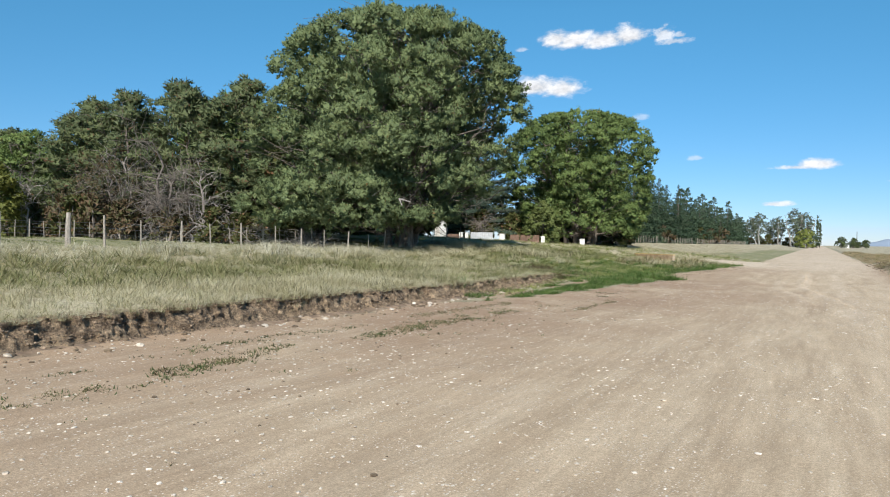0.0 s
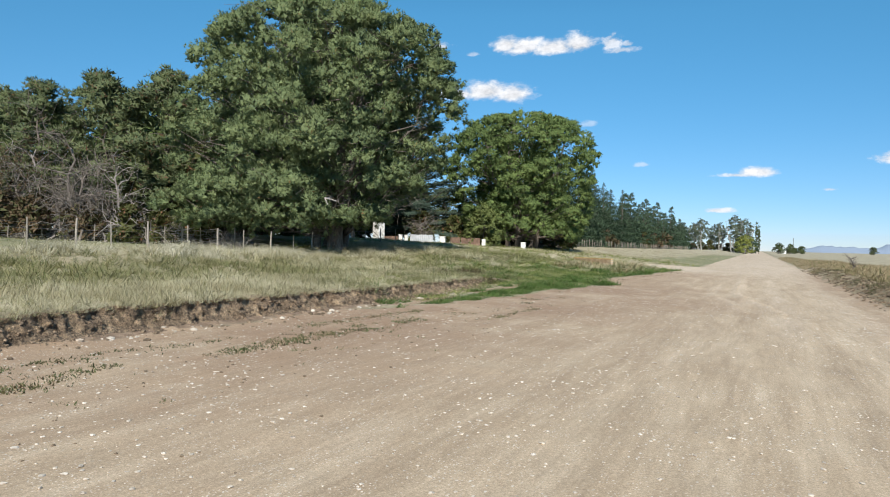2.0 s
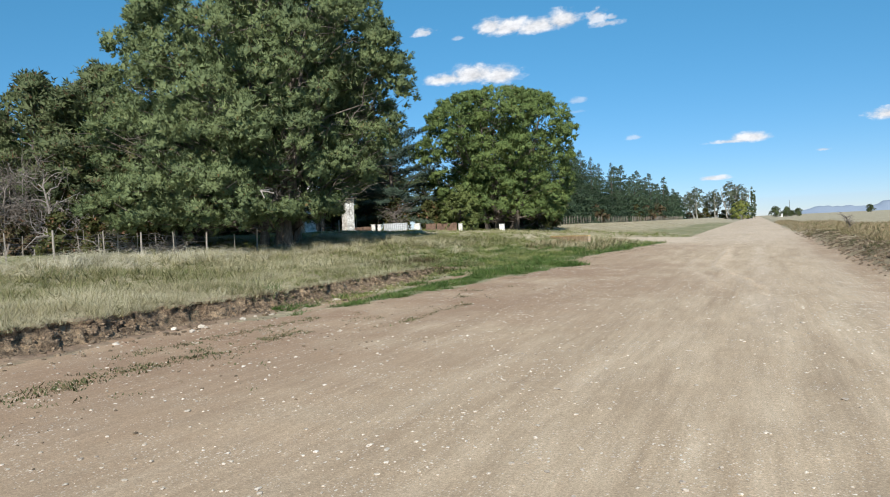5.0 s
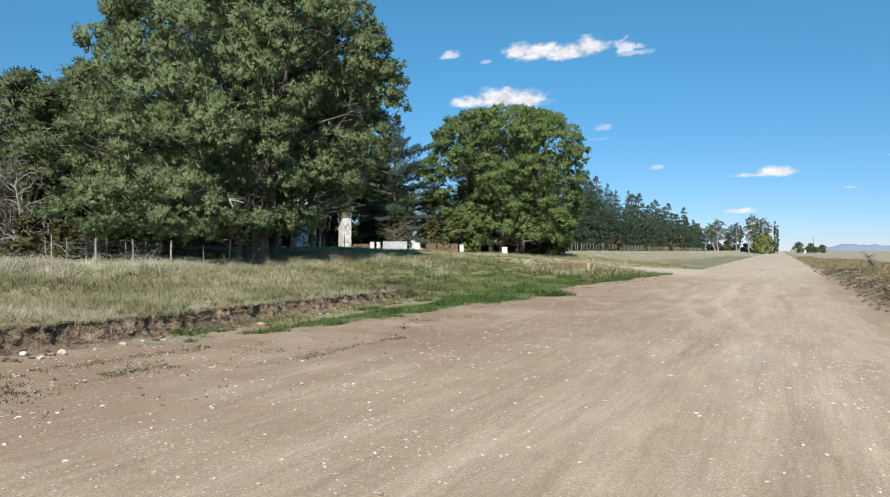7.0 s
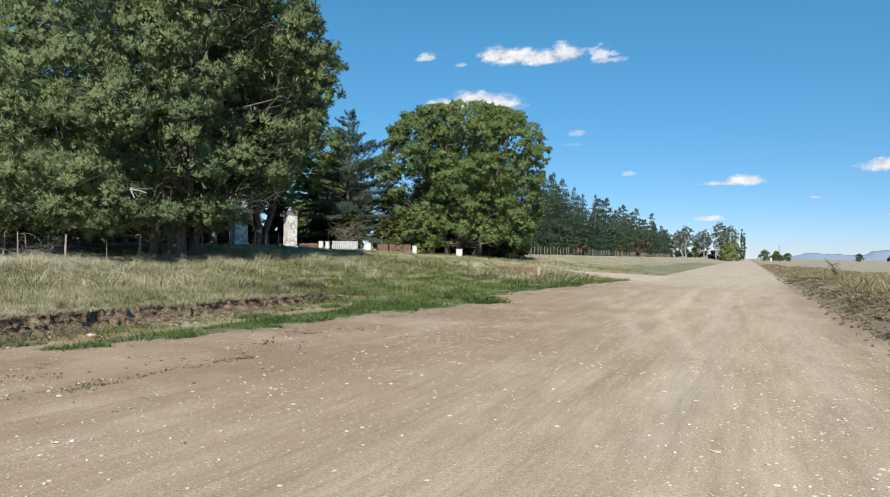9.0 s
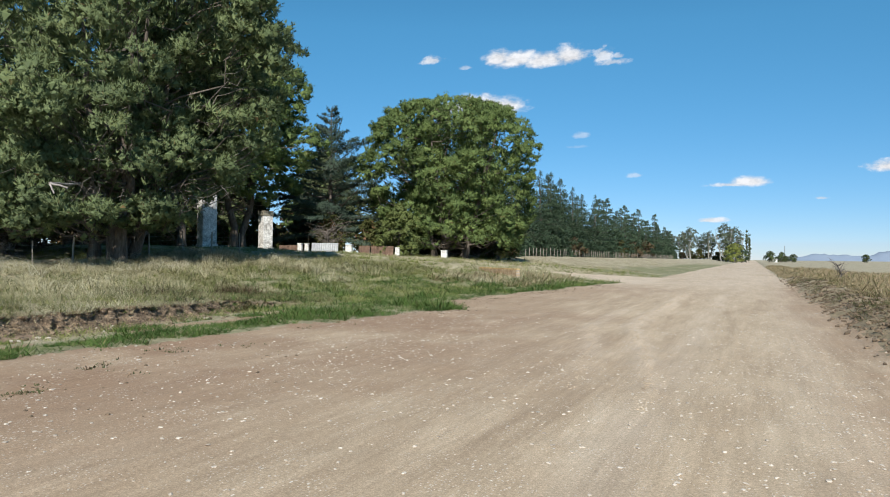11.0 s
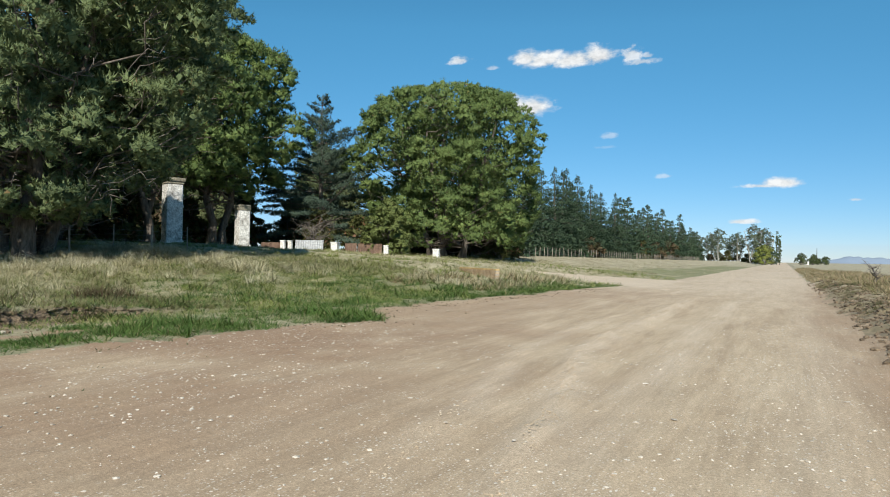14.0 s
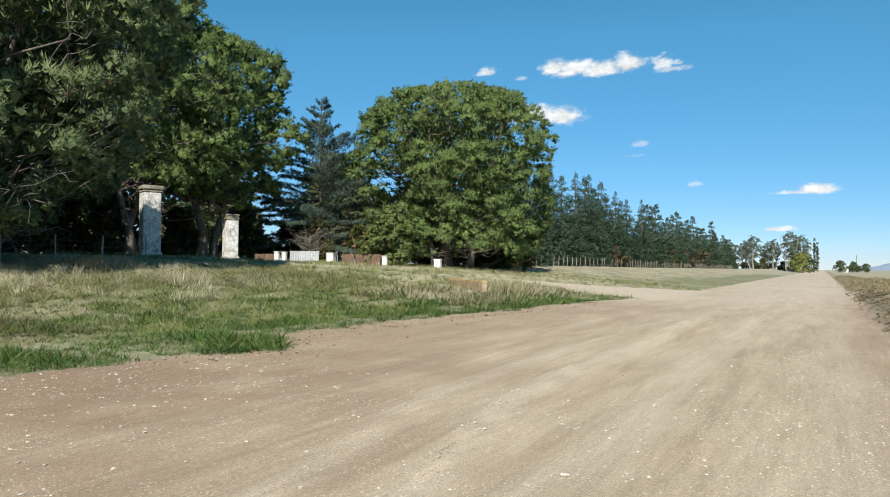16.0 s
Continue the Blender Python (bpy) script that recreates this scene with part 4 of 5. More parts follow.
for _ in range(80):  # bare grey twigs that show between the boughs
    a, h = rng.uniform(0, 6.28), rng.uniform(2.2, 13.5)
    r = np.interp(h, [2, 5, 9, 13, 16], [7.2, 8.6, 9.2, 8.2, 5.0])
    o = np.array([math.cos(a) * r * 0.55, math.sin(a) * r * 0.55, h - 0.8])
    e = np.array([math.cos(a + rng.normal() * 0.15) * r * rng.uniform(0.72, 0.9), math.sin(a + rng.normal() * 0.15) * r * rng.uniform(0.72, 0.9), h + rng.normal() * 0.5])
    twigs.append(tube(*limb(o, e, 0.032, 0.01, 0.05, 0.5, 7), 4))
    for _ in range(3):
        q = o + (e - o) * rng.uniform(0.55, 0.95)
        twigs.append(tube(*limb(q, q + rng.normal(size=3) * np.array([0.7, 0.7, 0.5]), 0.018, 0.007, 0, 0.4, 4), 3))
tagged(piece("branchwork", mesh_of("branchwork", *join(twigs), grey_bark, True), great_pine, "bare grey twigs"), "bare grey twigs", kind="stuff")
plant(great_pine, -28.0, 45.5, 0, 1.0, 0.98)
second_pine = make_tree("pine_tree", "large many-stemmed pine with a rounded bright green top", "tree",
                        [(1.6, 8.0), (4, 9.0), (7, 9.6), (10.5, 10.0), (13.2, 9.5), (15.2, 7.0), (16.4, 3.4)],
                        800, 0.92, 106, far_pine_mat, pine_bark, MID_NEEDLES, 0.3, 6, 1.0, 80, inner=0.12, lobes=0.08, seed=2, dead=16, core=0.6, gaps=0.42, knobs=12, cleft=(0.4, 0.12))
plant(second_pine, -27.2, 89.6, 70, 1.01, 0.98)
shade_pine = make_tree("pine_tree", "tall green pine with bare lower trunk standing behind the pillars", "tree",
                       [(5.0, 4.5), (7, 7.2), (10.5, 8.0), (14, 7.4), (17, 4.8), (18.6, 1.2)],
                       290, 1.15, 100, far_pine_mat, pine_bark, MID_NEEDLES, 0.36, 2, 1.05, 60, inner=0.2, lobes=0.15, seed=3, dead=20, core=0.6, gaps=0.25, knobs=10)
plant(shade_pine, -42.0, 66.5, 0, 1.0, 1.1)
plant_copy(shade_pine, -44.4, 75.8, 140, 1.1, 0.95)
plant_copy(shade_pine, -43.2, 57.0, 70, 0.8, 0.85)

grove_pine = make_tree("grove_pine", "mid-sized pine of the windbreak with dull olive needles", "tree",
                       [(1.5, 3.4), (4, 4.6), (7.5, 4.7), (10.5, 3.6), (12.4, 1.8), (13, 0.6)],
                       110, 1.15, 48, far_pine_mat, pine_bark, GROVE_NEEDLES, 0.26, 2, 1.3, 26, inner=0.2, lobes=0.2, seed=4, group="windbreak trees", dead=12, core=0.5, gaps=0.25, knobs=8)
plant(grove_pine, -64, 41, 0, 1.0, 0.72)
grove_dark = make_tree("grove_pine", "mid-sized dark green pine of the windbreak with dead lower limbs", "tree",
                       [(3.0, 2.6), (5.5, 4.2), (8.5, 4.4), (11.2, 3.4), (13, 1.4), (13.6, 0.5)],
                       95, 1.15, 48, pine_dark_mat, pine_bark, GROVE_NEEDLES, 0.24, 1, 1.3, 26, inner=0.25, lobes=0.22, seed=5, group="windbreak trees", dead=24, core=0.5, gaps=0.25, knobs=8)
plant(grove_dark, -58, 41.5, 0, 1.0, 0.74)
for x, y, turn, size, tall, dark in [
    (-70, 43, 40, 1.0, 0.78, 1), (-52.5, 42.5, 130, 1.05, 0.9, 1), (-47, 44, 70, 1.0, 0.95, 1), (-42.5, 46, 200, 1.1, 0.9, 1), (-37.5, 47.0, 20, 0.9, 0.86, 1),
    (-76, 46, 10, 1.1, 0.75, 0), (-67, 50, 220, 1.2, 0.85, 1), (-61, 49, 90, 1.1, 0.9, 0), (-55, 50, 320, 1.15, 0.95, 1), (-49, 52, 60, 1.1, 1.0, 0),
    (-84, 48, 60, 1.1, 0.7, 1), (-92, 50, 160, 1.2, 0.7, 0), (-60, 92, 30, 1.2, 0.95, 1), (-72, 104, 190, 1.3, 1.0, 0), (-54, 106, 270, 1.2, 0.9, 1), (-64, 122, 100, 1.3, 1.0, 0),
    (-50, 62, 0, 1.1, 0.95, 1), (-55, 70, 50, 1.2, 0.9, 0), (-60, 79, 110, 1.2, 0.95, 1), (-49, 55, 300, 1.0, 0.95, 1), (-68, 66, 20, 1.3, 1.0, 0), (-50.5, 104, 75, 1.2, 0.62, 1), (-46, 108, 205, 1.2, 0.55, 1),
]:
    plant_copy(grove_dark if dark else grove_pine, x, y, turn, size, tall * 0.92)

snag = make_bare_tree("bare_tree", "leafless tree with pale grey forked limbs at the grove's edge", 8.2, 3.2, grey_bark, 330, group="bare trees")
plant(snag, -45.5, 39.8, 0, 1.12, 0.95)
thin = make_bare_tree("bare_tree", "nearly bare tree with a few withered brown leaves", 8.5, 3.0, grey_bark, 150, rust_shrub_mat, 420, group="bare trees")
plant(thin, -50.5, 39.5, 30, 0.85)
for x, y, turn, size, which in [(-46.5, 41.5, 140, 0.8, 0), (-55, 39, 200, 0.75, 1), (-48.5, 40.5, 260, 0.75, 1), (-43, 38.5, 310, 0.75, 0), (-60, 38.5, 80, 0.8, 0), (-52, 41, 100, 0.8, 0)]:
    plant_copy(thin if which else snag, x, y, turn, size)
pale_snag = make_bare_tree("bare_tree", "dead tree with bleached pale forked limbs among the pines", 8.6, 2.4, pale_wood, 90, group="bare trees")
plant(pale_snag, -50.8, 40.2, 40, 1.0)
plant_copy(pale_snag, -56.8, 36.2, 170, 0.62)
plant_copy(pale_snag, -42.2, 41.2, 260, 0.85)


def make_brush_pile(label, width, height, n, bark):
    """A heap of dead boughs: arching grey limbs with side twigs, from the ground up."""
    root = thing("brush_pile", label, "brush pile", group="brush piles")
    twig = []
    for _ in range(n):
        o = np.array([rng.normal() * width * 0.3, rng.normal() * width * 0.2, 0.0])
        e = np.array([rng.normal() * width * 0.45, rng.normal() * width * 0.3, rng.uniform(0.15, 1.0) * height])
        bp, br = limb(o, e, 0.05, 0.012, -0.25 * rng.uniform(0, 1), 0.4, 7)
        piece("bough", mesh_of("bough", *tube(bp, br, 4), bark, True), root)
        for _ in range(7):
            k = rng.integers(1, 7)
            twig.append(tube(*limb(bp[k], bp[k] + rng.normal(size=3) * np.array([0.6, 0.5, 0.45]), 0.016, 0.006, 0, 0.35, 4), 3))
    tagged(piece("twig_tangle", mesh_of("twig_tangle", *join(twig), bark, True), root), kind="stuff")
    return root


brush = make_brush_pile("tangle of dead grey boughs under the pines", 4.2, 3.2, 46, pale_wood)
plant(brush, -41.2, 40.6)
for x, y, turn, size, tall in [(-44.5, 40.2, 70, 0.9, 0.8), (-38.6, 42.3, 160, 0.9, 0.7), (-49.0, 39.4, 220, 0.8, 0.7), (-35.2, 44.2, 20, 0.9, 0.45), (-54.0, 38.6, 300, 0.8, 0.6), (-31.5, 40.8, 120, 0.8, 0.35)]:
    plant_copy(brush, x, y, turn, size, tall)

rust = make_shrub("shrub", "low shrub with withered rust-brown leaves at the grove's edge", 2.6, 3.6, rust_shrub_mat, grey_bark, 30, 22, "edge shrubs")
plant(rust, -47, 37.5)
olive = make_shrub("shrub", "bushy olive-green shrub under the pines", 3.0, 3.6, shrub_mat, grey_bark, 34, 24, "edge shrubs")
plant(olive, -53, 37.8)
yellow = make_shrub("shrub", "tall shrub with yellowing leaves beside the paddock", 5.0, 5.2, yellow_shrub_mat, grey_bark, 60, 26, "edge shrubs", 0.95)
plant(yellow, -57.5, 34.5)
for ob, x, y, turn, size, tall in [
    (rust, -43.5, 39.0, 50, 0.9, 1.0), (olive, -40.0, 40.0, 90, 0.9, 0.9), (olive, -39.0, 41.5, 180, 0.8, 0.9), (olive, -59.5, 38.0, 220, 1.1, 1.0), (rust, -64.5, 38.0, 300, 1.2, 1.1), (olive, -70, 39.5, 10, 1.3, 1.2),
    (rust, -51.0, 38.0, 130, 1.0, 1.3), (olive, -37.5, 43.5, 210, 0.9, 0.9), (rust, -56.0, 38.8, 250, 1.0, 1.2),
    (olive, -43.5, 85.5, 0, 1.1, 1.0), (olive, -38.0, 83.0, 120, 1.1, 1.05), (olive, -34.5, 84.5, 220, 1.0, 1.0), (olive, -48.0, 84.0, 60, 1.4, 1.2),
    (olive, -52.0, 80.0, 160, 1.3, 1.1), (olive, -46, 61, 10, 1.2, 1.1), (olive, -44.5, 66, 130, 1.1, 1.0), (rust, -44, 57, 220, 1.2, 1.1), (olive, -48, 70, 260, 1.4, 1.1), (olive, -47.5, 75.5, 80, 1.3, 1.0), (rust, -41, 50.5, 100, 1.1, 1.0), (olive, -50, 66, 200, 1.4, 1.2), (olive, -31, 97, 30, 1.6, 1.0), (olive, -24.5, 96.5, 130, 1.5, 0.9), (olive, -37, 95, 250, 1.7, 1.0), (olive, -27.5, 99, 310, 1.7, 1.1), (rust, -30.5, 236.0, 0, 1.6, 1.0), (olive, -30.5, 215.0, 80, 1.4, 1.0), (rust, -30.8, 262.0, 170, 1.8, 1.1), (rust, -30.5, 160.0, 20, 1.4, 0.9),
]:
    plant_copy(ob, x, y, turn, size, tall)
for i in range(13):  # undergrowth between the trunks of the windbreak
    plant_copy(olive if i % 3 else rust, -86 + i * 4.1, 45.5 + (i * 7 % 5) - 0.08 * i, i * 77, 1.5 + 0.1 * (i % 4), 1.2)
for i in range(14):  # scrub that closes the view behind the grove
    plant_copy(olive if i % 4 else rust, -78 - (i * 5 % 13), 52 + i * 6.2, i * 53, 2.2 + 0.15 * (i % 3), 1.1)
for i in range(9):  # scrub at the foot of the far trees
    plant_copy(olive if i % 3 else rust, -66 + i * 6.3, 570 + (i * 11 % 17), i * 41, 2.0 + 0.3 * (i % 3), 0.8)
bright_bush = make_shrub("shrub", "rounded fresh green bush at the foot of the large pine", 5.8, 5.8, bush_mat, grey_bark, 130, 64, "", 0.62)
plant(bright_bush, -29.0, 80.9, 0, 0.85, 0.95)
dead_bush = make_bare_tree("dead_bush", "dead grey bush of tangled bare twigs behind the low wall", 3.2, 2.0, grey_bark, 150, category="shrub")
plant(dead_bush, -36.4, 80.3)

cedar = make_conifer("cedar_tree", "blue-green cedar with level tiers of branches", "tree", 15.9, 8.8, 19, cedar_mat, pine_bark, CEDAR_NEEDLES, 0.12, 0.02, 0.9, 1.15, 0.9, density=15, split=True, shape=0.9, fine_top=0.3, climb=0.75, tiers=0.8, flatness=0.08, least=14, wander=0.14)
plant(cedar, -40.2, 86.5)
cypress = make_conifer("cypress_tree", "dark green pointed conifer in a roadside row", "tree", 15.5, 5.2, 34, cypress_mat, pine_bark, ROW_NEEDLES, 0.2, 0.08, 0.2, 1.35, 1.25,
                       "conifer row", 2.7, shape=0.94, fine_top=0.6, climb=0.25, tiers=1.0, flatness=0.16, least=8, wander=0.06)
plant(cypress, -33.5, 147, 0)
cypress_b = make_conifer("cypress_tree", "bushy dark green conifer in a roadside row", "tree", 14.5, 5.5, 32, cypress_mat, pine_bark, ROW_NEEDLES, 0.2, 0.08, 0.2, 1.35, 1.3,
                         "conifer row", 2.7, shape=0.9, fine_top=0.6, climb=0.25, tiers=1.0, flatness=0.16, least=8, wander=0.06)
plant(cypress_b, -34, 141, 90)
cypress_c = make_conifer("cypress_tree", "far dark green conifer at the end of a roadside row", "tree", 15.0, 5.3, 28, cypress_mat, pine_bark, FAR_NEEDLES, 0.2, 0.08, 0.2, 1.0, 1.3,
                         "conifer row", 1.0, shape=0.86, fine_top=0.55, climb=0.2, tiers=1.0, flatness=0.16, least=6, wander=0.1)
plant(cypress_c, -33.6, 208, 30)
row = np.random.default_rng(5)
y = 99.0
while y < 372:
    if min(abs(y - 147), abs(y - 141), abs(y - 208)) > 2:
        plant_copy(cypress_c if y > 195 else cypress if row.uniform() < 0.55 else cypress_b, -33.8 + row.normal() * 0.7, y, row.uniform(0, 360), row.uniform(0.85, 1.12),
                   row.uniform(0.82, 1.12) * (0.95 if y > 250 else 1.0))
    y += row.uniform(3.9, 5.7) * (1 + max(0, y - 160) / 500)

# ---- trees at the far end of the road ----
gum = make_tree("gum_tree", "tall far-off gum tree with pale trunks and a loose crown", "tree",
                [(4.5, 3.0), (8, 5.2), (14, 6.4), (18.5, 5.2), (21.5, 1.8)], 64, 1.8, 24, gum_mat, gum_bark, BROAD, 0.5, 3, 1.7, 40, inner=0.2, lobes=0.45, gaps=0.3, seed=6, group="far gum trees", dead=4, split=False)
plant(gum, -39.5, 560, 0)
for x, y, turn, size, tall in [(-27.5, 575, 120, 0.95, 0.95), (-16.5, 565, 60, 1.15, 1.03), (-10.5, 572, 200, 1.1, 1.0), (-47, 590, 300, 1.0, 0.9), (-57, 600, 20, 1.0, 0.85), (-33, 590, 250, 0.9, 0.9)]:
    plant_copy(gum, x, y, turn, size, tall)
dark_tree = make_tree("broadleaf_tree", "dense dark round-headed tree far along the road", "tree",
                      [(0.6, 3.5), (3, 5.0), (7, 5.2), (11, 3.6), (13, 0.8)], 54, 1.5, 12, cypress_mat, pine_bark, BROAD, 0.35, 1, 2.2, 30, lobes=0.25, seed=7, dead=0, split=False)
plant(dark_tree, -5.2, 545, 0, 0.8, 1.05)
plant_copy(dark_tree, -12.5, 555, 90, 0.85, 1.15)
willow = make_tree("willow_tree", "broad yellow-green willow at the far end of the road", "tree",
                   [(0.4, 5.0), (3, 6.2), (6, 6.0), (9, 4.0), (10.4, 1.0)], 54, 1.5, 12, willow_mat, grey_bark, BROAD, 0.3, 2, 2.2, 30, lobes=0.25, seed=8, dead=0, split=False)
plant(willow, -8.9, 500, 0, 1.05, 1.02)
poplar = make_tree("poplar_tree", "slender upright poplar far along the road", "tree", [(1.0, 0.7), (5, 1.15), (12, 1.25), (18, 0.8), (23, 0.2)], 46, 0.7, 14, poplar_mat, grey_bark, BROAD, 0.2, 1, 1.6, 20,
                   lobes=0.15, seed=9, group="far poplars", dead=0, split=False)
plant(poplar, -2.6, 590)
for x, y, size, tall in [(-0.9, 600, 1.0, 0.9)]:
    plant_copy(poplar, x, y, x * 37, size, tall)
round_tree = make_tree("broadleaf_tree", "small round green tree on the horizon", "tree", [(0.4, 2.8), (2.5, 4.3), (5, 3.8), (7.2, 1.0)], 36, 1.3, 12, poplar_mat, grey_bark, BROAD, 0.25, 1, 2.0, 20,
                       lobes=0.25, seed=10, group="horizon trees", dead=0, split=False)
plant(round_tree, 13.0, 610, 0, 1.1, 0.95)
for x, y, size, tall in [(21.5, 640, 0.8, 0.75), (22.5, 650, 1.0, 1.0), (26, 655, 0.8, 0.8), (30, 640, 0.9, 0.9), (112, 900, 1.2, 0.9), (150, 950, 1.3, 0.8), (196, 1000, 1.1, 0.8), (230, 1000, 1.1, 0.8), (262, 980, 1.0, 0.8)]:
    plant_copy(round_tree, x, y, x * 11, size, tall)

# low hills on the horizon; their blue is distance haze put into the colour
hx = np.linspace(60, 3600, 160)
ridge = 7 + 12 * np.exp(-(((hx - 140) / 60) ** 2)) * 0.4 + 50 * np.exp(-(((hx - 330) / 110) ** 2)) + 16 * np.exp(-(((hx - 480) / 70) ** 2)) + 56 * np.exp(-(((hx - 690) / 130) ** 2)) + 20 * np.exp(-(((hx - 1100) / 300) ** 2)) + 30 * np.exp(-(((hx - 1900) / 500) ** 2))
ridge = 0.85 * ridge + 9 * vnoise(hx / 60, 0 * hx, 71) + 5 * vnoise(hx / 22, 0 * hx, 72)
hv = np.concatenate([np.stack([hx, np.full_like(hx, 4450), np.full_like(hx, -3)], 1), np.stack([hx, np.full_like(hx, 4560), ridge * 0.75], 1),
                     np.stack([hx, np.full_like(hx, 4650), ridge], 1), np.stack([hx, np.full_like(hx, 4760), np.full_like(hx, -3)], 1)])
k = np.arange(159)
hf = np.concatenate([np.stack([k + 160 * j, k + 1 + 160 * j, k + 161 + 160 * j, k + 160 + 160 * j], 1) for j in range(3)])
tagged(new("hills", mesh_of("hills", hv, hf, hill_mat, True)), "low hills along the horizon, tinted blue for haze", "hills", kind="structure")

# ---- fences ----


def post_mesh(r, h, square=False, seed=0):
    pts = np.array([[0, 0, -0.3], [0, 0, 0.3], [0.01 * (seed % 3 - 1), 0.008, 0.8], [0.02 * (seed % 2), 0.01, h]])
    V, F = tube(pts, np.array([r, r, r * 0.94, r * 0.82]) * (1.15 if square else 1), 4 if square else 7)
    n = len(V)
    k = 4 if square else 7
    V = np.concatenate([V, [pts[-1] + np.array([0, 0, 0.015])]])
    cap = np.array([[n - k + i, n - k + (i + 1) % k, n, n] for i in range(k)])
    me = bpy.data.meshes.new("post")
    me.from_pydata(V.tolist(), [], [list(f) for f in F] + [[int(f[0]), int(f[1]), int(f[2])] for f in cap])
    me.materials.append(post_wood)
    return me


POSTS = [post_mesh(0.052, 1.42, seed=i) for i in range(3)]
THIN = [post_mesh(0.03, 1.36, True, seed=i) for i in range(2)]
STRAINER = post_mesh(0.12, 1.55)


def make_fence(label, spots, wires=(0.35, 0.62, 0.88, 1.12), wire_r=0.004):
    """spots: (x, y, mesh). Posts stand on the ground; wires run from post to post."""
    x0, y0, _ = spots[0]
    root = thing("fence", label, "fence", pose(x0, y0, at(x0, y0)))
    base0 = root.matrix_world.inverted()
    tops = []
    for x, y, me in spots:
        p = piece("post", me, root)
        p.matrix_basis = base0 @ pose(x, y, at(x, y), rng.normal() * 1.8, rng.normal() * 1.8, rng.uniform(0, 360))
        tops.append((x, y, at(x, y)))
    o = np.array(tops[0])
    for h in wires:
        P = np.array(tops) - o + np.array([0, 0, h])
        V, F = tube(P, np.full(len(P), wire_r), 4)
        piece("wire", mesh_of("wire", V, F, wire_mat, True), root)
    return root


spots, y, k = [], 8.0, 0
while y < 57:
    big = k == 5
    me = STRAINER if big else (POSTS[k % 3] if k % 2 == 0 else THIN[k % 2])
    spots.append((-28.0 + (0.9 if y > 30 else 0) * min(1, (y - 30) / 10) * (1 if y > 30 else 0) + rng.normal() * 0.05, y, me))
    y += rng.uniform(1.9, 2.5)
    k += 1
spots[5] = (-28.0, 19.6, STRAINER)
make_fence("weathered wooden post-and-wire fence along the tussock grass", spots)
make_fence("thin-post wire fence closing the paddock before the grove", [(-64 + 31 * i / 27, 31 + 11.5 * (i / 27) ** 1.1, THIN[i % 2] if i % 3 else POSTS[i % 3]) for i in range(28)])
spots, y = [], 98.0
while y < 335:
    spots.append((-28.8 + rng.normal() * 0.06, y, POSTS[int(y) % 3]))
    y += rng.uniform(1.9, 2.4)
make_fence("long wooden post fence in front of the conifer row", spots, (0.4, 0.75, 1.1), 0.006)

# ---- the old gateway ----


def gate_pillar(x, y, height, w, label, band=0.0, lip=0.14, cap_tall=0.3):
    root = thing("gate_pillar", label, "pillar", pose(x, y, at(x, y) - 0.05, 0, 0, -25), group="gate pillars")
    bm = bmesh.new()
    box(bm, -w, w, -w, w, -0.2, height - 0.45, 0.04, 0.02, 3)
    part("shaft", bm, limewash, root, "flaking whitewashed shaft")
    bm = bmesh.new()
    box(bm, -w - 0.07, w + 0.07, -w - 0.07, w + 0.07, -0.1, 0.35, 0.03, 0.015, 1)
    part("plinth", bm, limewash, root)
    bm = bmesh.new()
    box(bm, -w - lip * 0.4, w + lip * 0.4, -w - lip * 0.4, w + lip * 0.4, height - 0.45, height - cap_tall, 0.02, 0.01, 1)
    moulding = bm
    bm = bmesh.new()
    box(bm, -w - lip, w + lip, -w - lip, w + lip, height - cap_tall, height, min(0.05, cap_tall / 3), 0.015, 2)
    cap = part("cap", bm, cap_stone, root, "projecting ochre cap")
    part("moulding", moulding, cap_stone, cap, "ochre plaster moulding")
    if band:
        bm = bmesh.new()
        box(bm, -w - 0.04, w + 0.04, -w - 0.04, w + 0.04, band, band + 0.16, 0.02, 0.01, 1)
        part("band", bm, limewash, root, "raised plaster band")
    return root


gate_pillar(-37.8, 64.2, 4.9, 0.58, "tall whitewashed masonry gate pillar with a stepped cap", 2.75)
gate_pillar(-38.0, 72.0, 3.65, 0.48, "shorter weathered white masonry gate pillar", 0.0, 0.06, 0.16)


def wall_at(x):
    return 78.72 + (x + 33.75) * 0.2054


def white_post(x0, x1, top, label):
    x, w = (x0 + x1) / 2, x1 - x0
    z = at(x, wall_at(x))
    root = thing("wall_pillar", label, "pillar", pose(x, wall_at(x), z, 0, 0, 11.6), group="low wall pillars")
    bm = bmesh.new()
    box(bm, -w / 2, w / 2, -w / 2, w / 2, -0.2, top - z - 0.08, 0.03, 0.01, 1)
    part("shaft", bm, bright_wash, root)
    bm = bmesh.new()
    box(bm, -w / 2 - 0.04, w / 2 + 0.04, -w / 2 - 0.04, w / 2 + 0.04, top - z - 0.08, top - z, 0.02)
    part("coping", bm, bright_wash, root)


white_post(-38.45, -38.05, 2.8, "low whitewashed wall pillar near the dead bush")
white_post(-37.75, -37.4, 2.78, "low whitewashed wall pillar near the dead bush")
white_post(-33.64, -33.04, 2.7, "bright white low wall pillar")
white_post(-28.85, -28.45, 2.47, "stained white low wall pillar under the pine")
white_post(-24.5, -23.98, 2.22, "stained white low wall pillar under the pine")


